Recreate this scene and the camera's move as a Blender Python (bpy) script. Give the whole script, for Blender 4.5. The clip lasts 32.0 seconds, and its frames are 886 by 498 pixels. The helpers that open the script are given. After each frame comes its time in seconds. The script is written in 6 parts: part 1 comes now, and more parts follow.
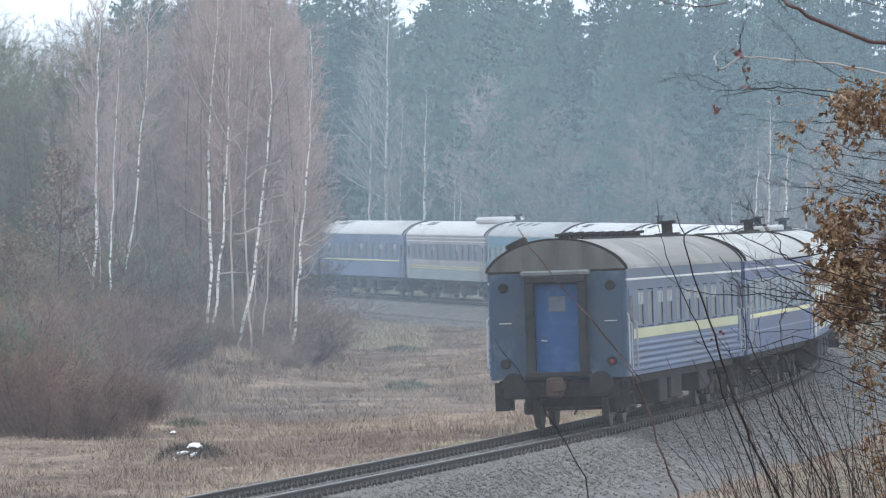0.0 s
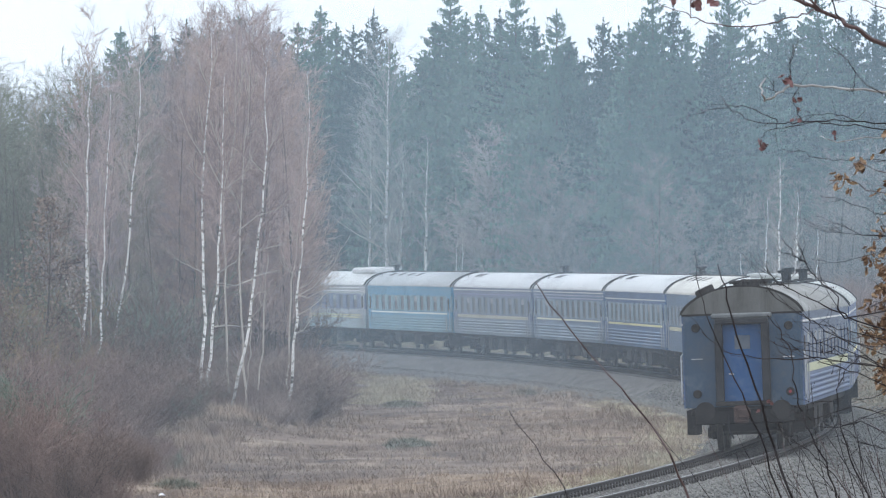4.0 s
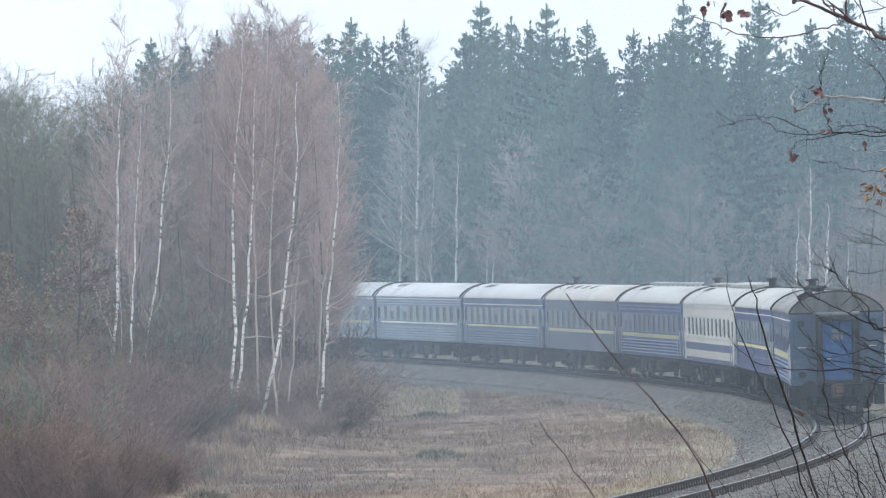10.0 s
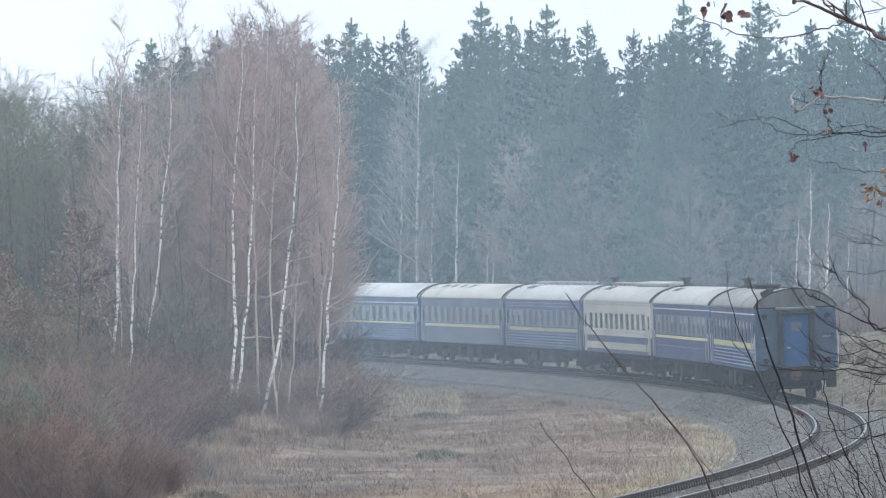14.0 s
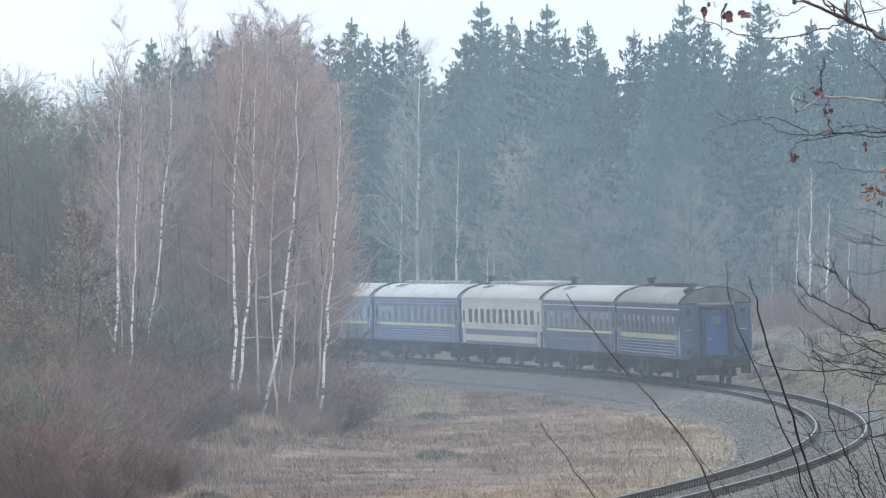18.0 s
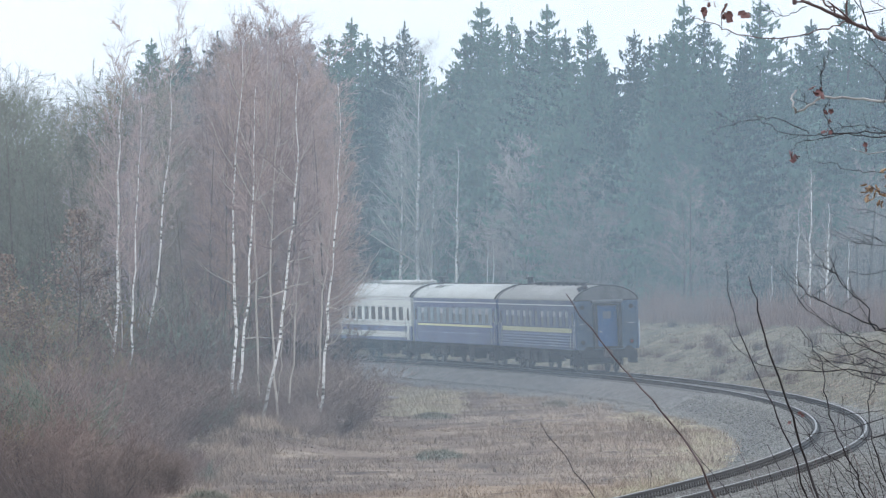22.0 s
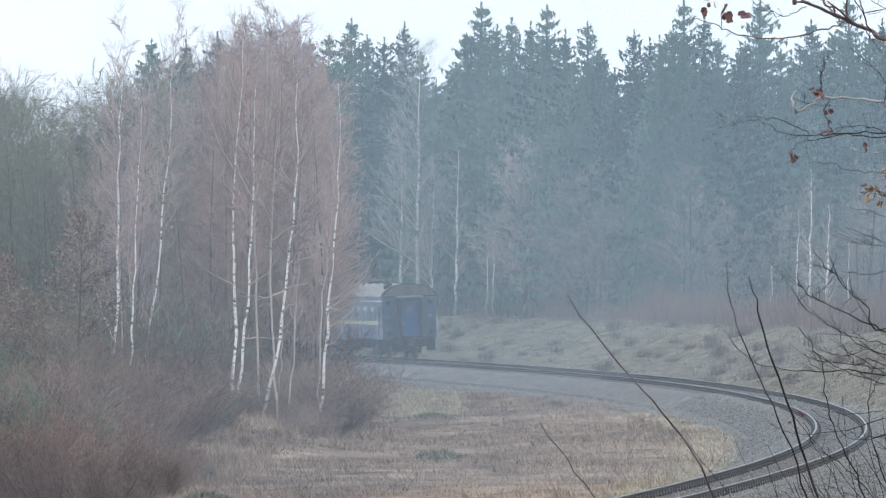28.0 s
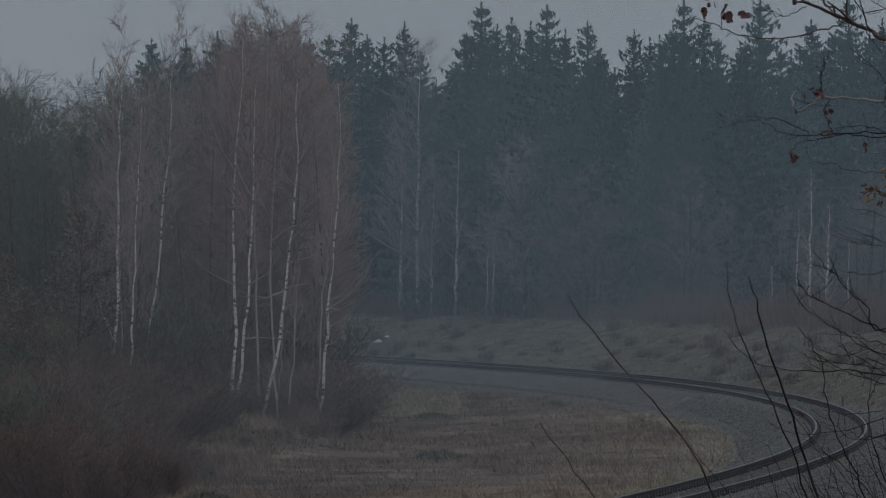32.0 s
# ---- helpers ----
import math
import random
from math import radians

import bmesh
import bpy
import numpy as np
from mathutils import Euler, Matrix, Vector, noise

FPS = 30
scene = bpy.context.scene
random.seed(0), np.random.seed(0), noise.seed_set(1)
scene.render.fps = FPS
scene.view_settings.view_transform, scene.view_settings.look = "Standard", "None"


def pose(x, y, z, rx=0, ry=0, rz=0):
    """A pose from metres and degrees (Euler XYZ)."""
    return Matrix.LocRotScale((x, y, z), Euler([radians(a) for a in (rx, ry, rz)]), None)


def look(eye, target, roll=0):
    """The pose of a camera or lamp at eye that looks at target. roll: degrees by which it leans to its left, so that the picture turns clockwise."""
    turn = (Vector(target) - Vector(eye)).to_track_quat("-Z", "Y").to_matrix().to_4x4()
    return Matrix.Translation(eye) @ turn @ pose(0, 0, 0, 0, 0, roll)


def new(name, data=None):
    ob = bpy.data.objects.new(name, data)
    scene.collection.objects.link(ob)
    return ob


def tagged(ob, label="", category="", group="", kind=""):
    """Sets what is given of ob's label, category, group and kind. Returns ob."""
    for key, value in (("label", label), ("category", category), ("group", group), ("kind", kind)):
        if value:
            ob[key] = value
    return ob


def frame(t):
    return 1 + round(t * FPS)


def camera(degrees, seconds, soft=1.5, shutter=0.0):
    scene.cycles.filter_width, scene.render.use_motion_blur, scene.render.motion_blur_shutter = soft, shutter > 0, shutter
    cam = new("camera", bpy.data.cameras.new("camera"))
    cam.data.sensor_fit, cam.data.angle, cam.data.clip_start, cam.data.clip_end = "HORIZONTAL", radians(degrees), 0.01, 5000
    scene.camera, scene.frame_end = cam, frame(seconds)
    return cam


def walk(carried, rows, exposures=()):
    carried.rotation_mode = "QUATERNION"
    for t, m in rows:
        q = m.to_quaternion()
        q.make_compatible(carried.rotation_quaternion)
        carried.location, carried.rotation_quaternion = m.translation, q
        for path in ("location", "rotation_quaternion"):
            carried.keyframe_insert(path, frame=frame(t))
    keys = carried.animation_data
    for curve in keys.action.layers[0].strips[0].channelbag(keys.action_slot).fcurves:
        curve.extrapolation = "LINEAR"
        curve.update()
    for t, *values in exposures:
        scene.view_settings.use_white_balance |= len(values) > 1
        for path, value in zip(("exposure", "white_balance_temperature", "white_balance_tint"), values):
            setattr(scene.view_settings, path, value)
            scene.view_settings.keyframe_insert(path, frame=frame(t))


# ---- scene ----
# The camera stands on a bank beside the outer side of a railway curve; the rails lie 5 m below the lens.
EXPO = 0.0
HAZE = 0.074
EYE = 5.0          # lens above the rail head
TILT = 0.172       # degrees above the level


def aim(yaw, tilt, back=0.0):
    return pose(0, -back, EYE, 90 + tilt, 0, -yaw)


cam = camera(6.931, 32.0, soft=1.2)
PATH = [
    (0.0, aim(0.250, TILT - 0.489, 10.0)), (0.25, aim(0.318, TILT - 0.499, 7.5)), (0.5, aim(0.364, TILT - 0.496, 3.7)),
    (0.75, aim(0.375, TILT - 0.470, 1.0)), (1.0, aim(0.365, TILT - 0.429, 0.0)), (1.25, aim(0.347, TILT - 0.330)),
    (1.5, aim(0.334, TILT - 0.243)), (1.75, aim(0.328, TILT - 0.195)), (2.0, aim(0.323, TILT - 0.168)),
    (2.5, aim(0.305, TILT - 0.131)), (3.0, aim(0.297, TILT - 0.117)), (3.5, aim(0.292, TILT - 0.111)),
    (4.5, aim(0.155, TILT - 0.060)), (5.5, aim(0.018, TILT - 0.009)), (6.0, aim(0.006, TILT - 0.008)), (7.0, aim(0.004, TILT - 0.008)),
    (10.0, aim(0.004, TILT - 0.005)), (20.0, aim(0.0, TILT)), (26.0, aim(0.0, TILT + 0.003)), (32.0, aim(0.0, TILT + 0.003))]
FADE = [(0.0, EXPO + 0.1), (2.0, EXPO + 0.08), (5.5, EXPO), (30.3, EXPO), (30.7, EXPO - 0.22), (31.0, EXPO - 0.68), (31.5, EXPO - 1.25), (32.0, EXPO - 2.2)]
walk(cam, PATH, [(t, e, 6500, 10) for t, e in FADE])

# ---- overcast daylight ----
world = bpy.data.worlds.new("overcast_sky")
scene.world = world
world.use_nodes = True
wn = world.node_tree.nodes
wl = world.node_tree.links
wn.clear()
sky = wn.new("ShaderNodeTexSky")
sky.sky_type = "NISHITA"
sky.sun_disc = False
sky.sun_elevation = radians(61)
sky.sun_rotation = radians(-66)
sky.air_density, sky.dust_density, sky.ozone_density = 1.0, 3.0, 1.0
cloud = wn.new("ShaderNodeTexNoise")
cloud.inputs["Scale"].default_value = 2.2
cloud.inputs["Detail"].default_value = 4
ramp = wn.new("ShaderNodeValToRGB")
ramp.color_ramp.elements[0].color = (10.1, 11.5, 13.3, 1)
ramp.color_ramp.elements[1].color = (12.5, 13.4, 14.7, 1)
mixer = wn.new("ShaderNodeMix")
mixer.data_type = "RGBA"
mixer.inputs["Factor"].default_value = 0.86
back = wn.new("ShaderNodeBackground")
back.inputs["Strength"].default_value = 0.12
out = wn.new("ShaderNodeOutputWorld")
wl.new(cloud.outputs["Fac"], ramp.inputs["Fac"])
wl.new(sky.outputs["Color"], mixer.inputs["A"])
wl.new(ramp.outputs["Color"], mixer.inputs["B"])
wl.new(mixer.outputs["Result"], back.inputs["Color"])
wl.new(back.outputs["Background"], out.inputs["Surface"])

sun_lamp = bpy.data.lights.new("sun", "SUN")
sun_lamp.energy, sun_lamp.angle, sun_lamp.color = 0.9, radians(24), (1.0, 0.96, 0.9)
sun = new("sun", sun_lamp)
sun.matrix_world = look((-70, 250, 140), (0, 220, 0))


# ---- materials ----
def material(name, colors, scale=1.0, rough=0.8, metal=0.0, bump=0.0, bump_scale=20.0, island=0.0, per_object=0.0, stretch=(1, 1, 1), detail=5.0, world_space=False):
    """Two-scale noise between the given colours, with fine relief."""
    m = bpy.data.materials.new(name)
    m.use_nodes = True
    n, l = m.node_tree.nodes, m.node_tree.links
    bsdf = n["Principled BSDF"]
    bsdf.inputs["Roughness"].default_value = rough
    bsdf.inputs["Metallic"].default_value = metal
    bsdf.inputs["Specular IOR Level"].default_value = 0.3
    co = n.new("ShaderNodeTexCoord")
    mp = n.new("ShaderNodeMapping")
    mp.inputs["Scale"].default_value = stretch
    l.new(co.outputs["Object"], mp.inputs["Vector"])
    big = n.new("ShaderNodeTexNoise")
    big.inputs["Scale"].default_value = scale
    big.inputs["Detail"].default_value = detail
    fine = n.new("ShaderNodeTexNoise")
    fine.inputs["Scale"].default_value = scale * 9
    fine.inputs["Detail"].default_value = 3
    l.new(mp.outputs["Vector"], big.inputs["Vector"])
    l.new(mp.outputs["Vector"], fine.inputs["Vector"])
    add = n.new("ShaderNodeMath")
    add.operation = "MULTIPLY_ADD"
    add.inputs[1].default_value = 0.35
    l.new(fine.outputs["Fac"], add.inputs[0])
    l.new(big.outputs["Fac"], add.inputs[2])
    value = add.outputs["Value"]
    if island or per_object:
        for src, share in ((n.new("ShaderNodeNewGeometry").outputs["Random Per Island"], island), (n.new("ShaderNodeObjectInfo").outputs["Random"], per_object)):
            if not share:
                continue
            more = n.new("ShaderNodeMath")
            more.operation = "MULTIPLY_ADD"
            more.inputs[1].default_value = share
            l.new(src, more.inputs[0])
            l.new(value, more.inputs[2])
            value = more.outputs["Value"]
    r = n.new("ShaderNodeValToRGB")
    e = r.color_ramp.elements
    lo, hi = 0.42, 0.92 + 0.6 * (island + per_object)
    e[0].position, e[0].color = lo, (*colors[0], 1)
    e[1].position, e[1].color = hi, (*colors[-1], 1)
    for i, c in enumerate(colors[1:-1]):
        x = e.new(lo + (hi - lo) * (i + 1) / (len(colors) - 1))
        x.color = (*c, 1)
    l.new(value, r.inputs["Fac"])
    l.new(r.outputs["Color"], bsdf.inputs["Base Color"])
    if bump:
        bt = n.new("ShaderNodeTexNoise")
        bt.inputs["Scale"].default_value = bump_scale
        bt.inputs["Detail"].default_value = 4
        l.new(mp.outputs["Vector"], bt.inputs["Vector"])
        bp = n.new("ShaderNodeBump")
        bp.inputs["Strength"].default_value = bump
        bp.inputs["Distance"].default_value = 0.05
        l.new(bt.outputs["Fac"], bp.inputs["Height"])
        l.new(bp.outputs["Normal"], bsdf.inputs["Normal"])
    return m


def mixc(a, b, f):
    return tuple(x + (y - x) * f for x, y in zip(a, b))


def paint(name, c, dirt=(0.10, 0.095, 0.09), amount=0.45, rough=0.45):
    return material(name, [mixc(c, dirt, amount), c, mixc(c, (0.75, 0.75, 0.72), 0.1)], scale=0.9, rough=rough, bump=0.04, bump_scale=3, stretch=(1, 0.35, 1))


M_RAIL = material("rail_steel", [(0.035, 0.030, 0.027), (0.065, 0.055, 0.048)], 3, 0.6, 0.5, 0.1)
M_RAILTOP = material("rail_running_surface", [(0.11, 0.105, 0.10), (0.20, 0.19, 0.185)], 1, 0.42, 1.0, stretch=(1, 1, 1))
M_SLEEPER = material("sleeper_concrete", [(0.09, 0.083, 0.076), (0.17, 0.16, 0.15)], 3, 0.9, 0, 0.3, 30, per_object=0.4)
M_BALLAST = material("crushed_stone", [(0.06, 0.058, 0.055), (0.125, 0.12, 0.115), (0.22, 0.215, 0.205)], 2.2, 0.9, 0, 0.9, 14)
M_STAINED = material("oil_stained_stone", [(0.035, 0.032, 0.03), (0.075, 0.068, 0.062), (0.13, 0.12, 0.11)], 1.6, 0.85, 0, 0.9, 14)
M_STONE = material("ballast_stones", [(0.115, 0.112, 0.103), (0.155, 0.151, 0.139), (0.215, 0.21, 0.194)], 3, 0.9, 0, 0.2, 30, island=0.8)
M_GRASS = material("dry_grass_blades", [(0.13, 0.094, 0.072), (0.285, 0.215, 0.165), (0.475, 0.38, 0.288)], 0.16, 0.85, 0, island=0.22, stretch=(1, 0.3, 1))
M_BANKGRASS = material("bank_grass_blades", [(0.115, 0.102, 0.07), (0.20, 0.178, 0.125), (0.31, 0.275, 0.20)], 0.3, 0.85, 0, island=0.3)
M_STRAW = material("pale_straw", [(0.30, 0.25, 0.15), (0.47, 0.41, 0.27), (0.58, 0.52, 0.38)], 0.3, 0.85, 0, island=0.5)
M_BIRCH = bpy.data.materials.new("birch_bark")
M_TWIG_RED = material("birch_twigs", [(0.13, 0.092, 0.088), (0.27, 0.195, 0.178), (0.43, 0.33, 0.30)], 0.25, 0.8, island=0.2, per_object=0.7)
M_TWIG_WARM = material("warm_brown_twigs", [(0.14, 0.09, 0.066), (0.29, 0.195, 0.145), (0.42, 0.30, 0.235)], 0.25, 0.8, island=0.2, per_object=0.6)
M_TWIG_MAUVE = material("mauve_grey_twigs", [(0.12, 0.096, 0.10), (0.25, 0.205, 0.21), (0.40, 0.34, 0.345)], 0.25, 0.8, island=0.2, per_object=0.6)
M_TWIG_DRAB = material("drab_olive_twigs", [(0.10, 0.085, 0.066), (0.21, 0.185, 0.145), (0.34, 0.305, 0.245)], 0.25, 0.8, island=0.2, per_object=0.6)
M_TWIG_GREY = material("grey_twigs", [(0.14, 0.108, 0.098), (0.34, 0.275, 0.245)], 0.4, 0.8, island=0.3, per_object=0.5)
M_TWIG_BROWN = material("brown_twigs", [(0.036, 0.025, 0.02), (0.098, 0.066, 0.053), (0.19, 0.132, 0.106)], 0.4, 0.8, island=0.5, per_object=0.4)
M_TWIG_RUST = material("rust_red_twigs", [(0.075, 0.046, 0.039), (0.16, 0.102, 0.085), (0.25, 0.172, 0.143)], 0.4, 0.8, island=0.5, per_object=0.4)
M_TWIG_OLIVE = material("olive_twigs", [(0.036, 0.044, 0.028), (0.088, 0.104, 0.07), (0.175, 0.20, 0.145)], 0.4, 0.8, island=0.5, per_object=0.3)
M_TWIG_PALE = material("pale_twigs", [(0.24, 0.22, 0.20), (0.42, 0.39, 0.36)], 0.4, 0.8, island=0.5)
M_TWIG_PINK = material("pinkish_twigs", [(0.30, 0.23, 0.21), (0.56, 0.46, 0.42)], 0.4, 0.8, island=0.2)
M_TWIG_FAWN = material("fawn_twigs", [(0.075, 0.054, 0.046), (0.16, 0.118, 0.10), (0.27, 0.21, 0.18)], 0.4, 0.8, island=0.4, per_object=0.5)
M_TWIG_OCHRE = material("ochre_twigs", [(0.10, 0.07, 0.035), (0.26, 0.19, 0.10)], 0.4, 0.8, island=0.6)
M_LIMB = material("birch_limbs", [(0.24, 0.20, 0.17), (0.52, 0.46, 0.40)], 0.6, 0.8, island=0.5)
M_TWIG_DARK = material("dark_wet_twigs", [(0.008, 0.006, 0.007), (0.022, 0.015, 0.016)], 4, 0.7, island=0.3)
M_TWIG_SILVER = material("silvery_twigs", [(0.18, 0.17, 0.168), (0.42, 0.41, 0.40)], 6, 0.6, island=0.3)
M_TWIG_FOX = material("fox_brown_twigs", [(0.07, 0.036, 0.024), (0.17, 0.095, 0.062)], 4, 0.7, island=0.5)
M_TWIG_TAN = material("tan_twigs", [(0.05, 0.03, 0.03), (0.12, 0.078, 0.075)], 4, 0.6, island=0.3)
M_BARK = material("grey_bark", [(0.07, 0.06, 0.05), (0.16, 0.145, 0.125)], 3, 0.9, 0, 0.4, 12, stretch=(1, 1, 0.3))
M_SPRUCE = material("spruce_needles", [(0.005, 0.021, 0.018), (0.02, 0.062, 0.046), (0.10, 0.19, 0.13)], 0.25, 0.7, island=0.05, per_object=0.75)
M_LEAF = material("withered_oak_leaves", [(0.10, 0.058, 0.036), (0.21, 0.128, 0.08), (0.36, 0.245, 0.155)], 3, 0.7, 0, 0.2, 20, island=0.8)
M_LEAF_DULL = material("dull_brown_leaves", [(0.08, 0.052, 0.038), (0.16, 0.108, 0.08), (0.26, 0.19, 0.145)], 3, 0.7, 0, 0.2, 20, island=0.8)
M_LEAF_RED = material("withered_red_leaves", [(0.05, 0.02, 0.022), (0.19, 0.095, 0.09)], 6, 0.6, 0, 0.2, 20, island=0.6)


def birch_bark(m):
    """White bark with dark cross bands."""
    m.use_nodes = True
    n, l = m.node_tree.nodes, m.node_tree.links
    bsdf = n["Principled BSDF"]
    bsdf.inputs["Roughness"].default_value = 0.75
    co = n.new("ShaderNodeTexCoord")
    mp = n.new("ShaderNodeMapping")
    mp.inputs["Scale"].default_value = (3.0, 3.0, 6.5)
    l.new(co.outputs["Object"], mp.inputs["Vector"])
    t = n.new("ShaderNodeTexNoise")
    t.inputs["Scale"].default_value = 1.3
    t.inputs["Detail"].default_value = 6
    l.new(mp.outputs["Vector"], t.inputs["Vector"])
    r = n.new("ShaderNodeValToRGB")
    e = r.color_ramp.elements
    e[0].position, e[0].color = 0.36, (0.11, 0.10, 0.09, 1)
    e[1].position, e[1].color = 0.50, (0.88, 0.84, 0.80, 1)
    x = e.new(0.44)
    x.color = (0.5, 0.47, 0.42, 1)
    l.new(t.outputs["Fac"], r.inputs["Fac"])
    sep = n.new("ShaderNodeSeparateXYZ")
    l.new(co.outputs["Object"], sep.inputs[0])
    foot = n.new("ShaderNodeMapRange")
    foot.inputs["From Min"].default_value, foot.inputs["From Max"].default_value = 0.4, 2.6
    foot.inputs["To Min"].default_value, foot.inputs["To Max"].default_value = 0.75, 0.0
    l.new(sep.outputs["Z"], foot.inputs["Value"])
    old = n.new("ShaderNodeMix")
    old.data_type = "RGBA"
    l.new(foot.outputs["Result"], old.inputs["Factor"])
    l.new(r.outputs["Color"], old.inputs["A"])
    old.inputs["B"].default_value = (0.09, 0.08, 0.07, 1)
    l.new(old.outputs["Result"], bsdf.inputs["Base Color"])


birch_bark(M_BIRCH)


# ---- mesh helpers ----
class Build:
    """Collects vertices and faces for one mesh."""

    def __init__(self):
        self.v, self.f = [], []

    def box(self, x0, x1, y0, y1, z0, z1, c=0.0):
        """A box; c cuts its upright edges and its top and bottom rims."""
        if c <= 0:
            k = len(self.v)
            self.v += [(x, y, z) for z in (z0, z1) for x, y in ((x0, y0), (x1, y0), (x1, y1), (x0, y1))]
            self.f += [[k + i for i in q] for q in ((3, 2, 1, 0), (4, 5, 6, 7), (0, 1, 5, 4), (1, 2, 6, 5), (2, 3, 7, 6), (3, 0, 4, 7))]
            return self
        k = len(self.v)
        for z, i in ((z0, c), (z0 + c, 0), (z1 - c, 0), (z1, c)):
            a, b, p, q = x0 + i, x1 - i, y0 + i, y1 - i
            self.v += [(a + c, p, z), (b - c, p, z), (b, p + c, z), (b, q - c, z), (b - c, q, z), (a + c, q, z), (a, q - c, z), (a, p + c, z)]
        self.f.append([k + i for i in range(7, -1, -1)])
        for r in range(3):
            for i in range(8):
                j = (i + 1) % 8
                self.f.append([k + r * 8 + i, k + r * 8 + j, k + r * 8 + 8 + j, k + r * 8 + 8 + i])
        self.f.append([k + 24 + i for i in range(8)])
        return self

    def tube(self, points, radii, sides=6, cap=True):
        """A tapered tube along points."""
        k = len(self.v)
        pts = [Vector(p) for p in points]
        up = Vector((0.31, 0.17, 0.93))
        for i, p in enumerate(pts):
            d = (pts[min(i + 1, len(pts) - 1)] - pts[max(i - 1, 0)])
            d = d.normalized() if d.length > 1e-9 else Vector((0, 0, 1))
            a = d.cross(up if abs(d.dot(up)) < 0.95 else Vector((1, 0, 0))).normalized()
            b = d.cross(a)
            for j in range(sides):
                w = 2 * math.pi * j / sides
                self.v.append(tuple(p + (a * math.cos(w) + b * math.sin(w)) * radii[i]))
        for i in range(len(pts) - 1):
            for j in range(sides):
                q = (j + 1) % sides
                self.f.append([k + i * sides + j, k + i * sides + q, k + (i + 1) * sides + q, k + (i + 1) * sides + j])
        if cap:
            self.f.append([k + j for j in range(sides - 1, -1, -1)])
            self.f.append([k + (len(pts) - 1) * sides + j for j in range(sides)])
        return self

    def disc(self, c, axis, r, h, sides=16, rim=0.0):
        """A short cylinder about an axis ('x', 'y' or 'z') with a cut rim."""
        c = Vector(c)
        ax = {"x": Vector((1, 0, 0)), "y": Vector((0, 1, 0)), "z": Vector((0, 0, 1))}[axis]
        e = rim or min(r, h) * 0.12
        return self.tube([c - ax * h / 2, c - ax * (h / 2 - e), c + ax * (h / 2 - e), c + ax * h / 2], [r - e, r, r, r - e], sides)

    def sweep(self, profile, y0, y1, closed=True):
        """A profile in x and z drawn along y."""
        k, n = len(self.v), len(profile)
        self.v += [(x, y, z) for y in (y0, y1) for x, z in profile]
        for i in range(n if closed else n - 1):
            j = (i + 1) % n
            self.f.append([k + i, k + n + i, k + n + j, k + j])
        if closed:
            self.f.append([k + i for i in range(n)])
            self.f.append([k + n + i for i in range(n - 1, -1, -1)])
        return self

    def mesh(self, name, smooth=False):
        me = bpy.data.meshes.new(name)
        me.from_pydata(self.v, [], self.f)
        if smooth:
            me.polygons.foreach_set("use_smooth", [True] * len(me.polygons))
        me.update()
        return me


def part(name, build, mat, parent=None, label="", smooth=False):
    """One mesh object under a thing or under a part."""
    me = build if isinstance(build, bpy.types.Mesh) else build.mesh(name, smooth)
    if mat and not me.materials:
        me.materials.append(mat)
    ob = new(name, me)
    ob.parent = parent
    if label:
        ob["label"] = label
    return ob


def mesh_from(name, v, f, mat):
    """A mesh from arrays of vertices and equal-sided faces."""
    v, f = np.asarray(v, dtype=np.float32), np.asarray(f, dtype=np.int32)
    me = bpy.data.meshes.new(name)
    me.vertices.add(len(v))
    me.vertices.foreach_set("co", v.ravel())
    me.loops.add(f.size)
    me.loops.foreach_set("vertex_index", f.ravel())
    me.polygons.add(len(f))
    me.polygons.foreach_set("loop_start", np.arange(len(f), dtype=np.int32) * f.shape[1])
    me.polygons.foreach_set("loop_total", np.full(len(f), f.shape[1], dtype=np.int32))
    me.update(calc_edges=True)
    me.materials.append(mat)
    return me


# ---- the line of the track ----
STEP = 1.0
ARC = np.arange(-330, 640, STEP)
_k = np.interp(ARC, np.linspace(-60, 380, 7), [0.278, 1.697, 1.467, 1.551, 1.329, 1.106, 0.95]) / 1000.0
_turn = np.cumsum(_k) * STEP
_th = 0.1205 - (_turn - np.interp(0, ARC, _turn))
_x, _y = np.cumsum(np.sin(_th)) * STEP, np.cumsum(np.cos(_th)) * STEP
TX = _x - np.interp(0, ARC, _x) + 9.228
TY = _y - np.interp(0, ARC, _y) + 193.892
CANT = 0.034       # the curve leans inwards (radians)


def on_track(s, side=0.0, z=0.0):
    """A place beside the middle of the track (right of it is positive), above the rail heads."""
    x, y, a = np.interp(s, ARC, TX), np.interp(s, ARC, TY), np.interp(s, ARC, _th)
    zz = z + 0.043 + side * CANT
    return Vector((x + side * math.cos(a), y - side * math.sin(a), zz))


def track_pose(s, side=0.0, z=0.0):
    a = float(np.interp(s, ARC, _th))
    return Matrix.Translation(on_track(s, side, z)) @ Matrix.Rotation(-a, 4, "Z") @ Matrix.Rotation(-CANT, 4, "Y")


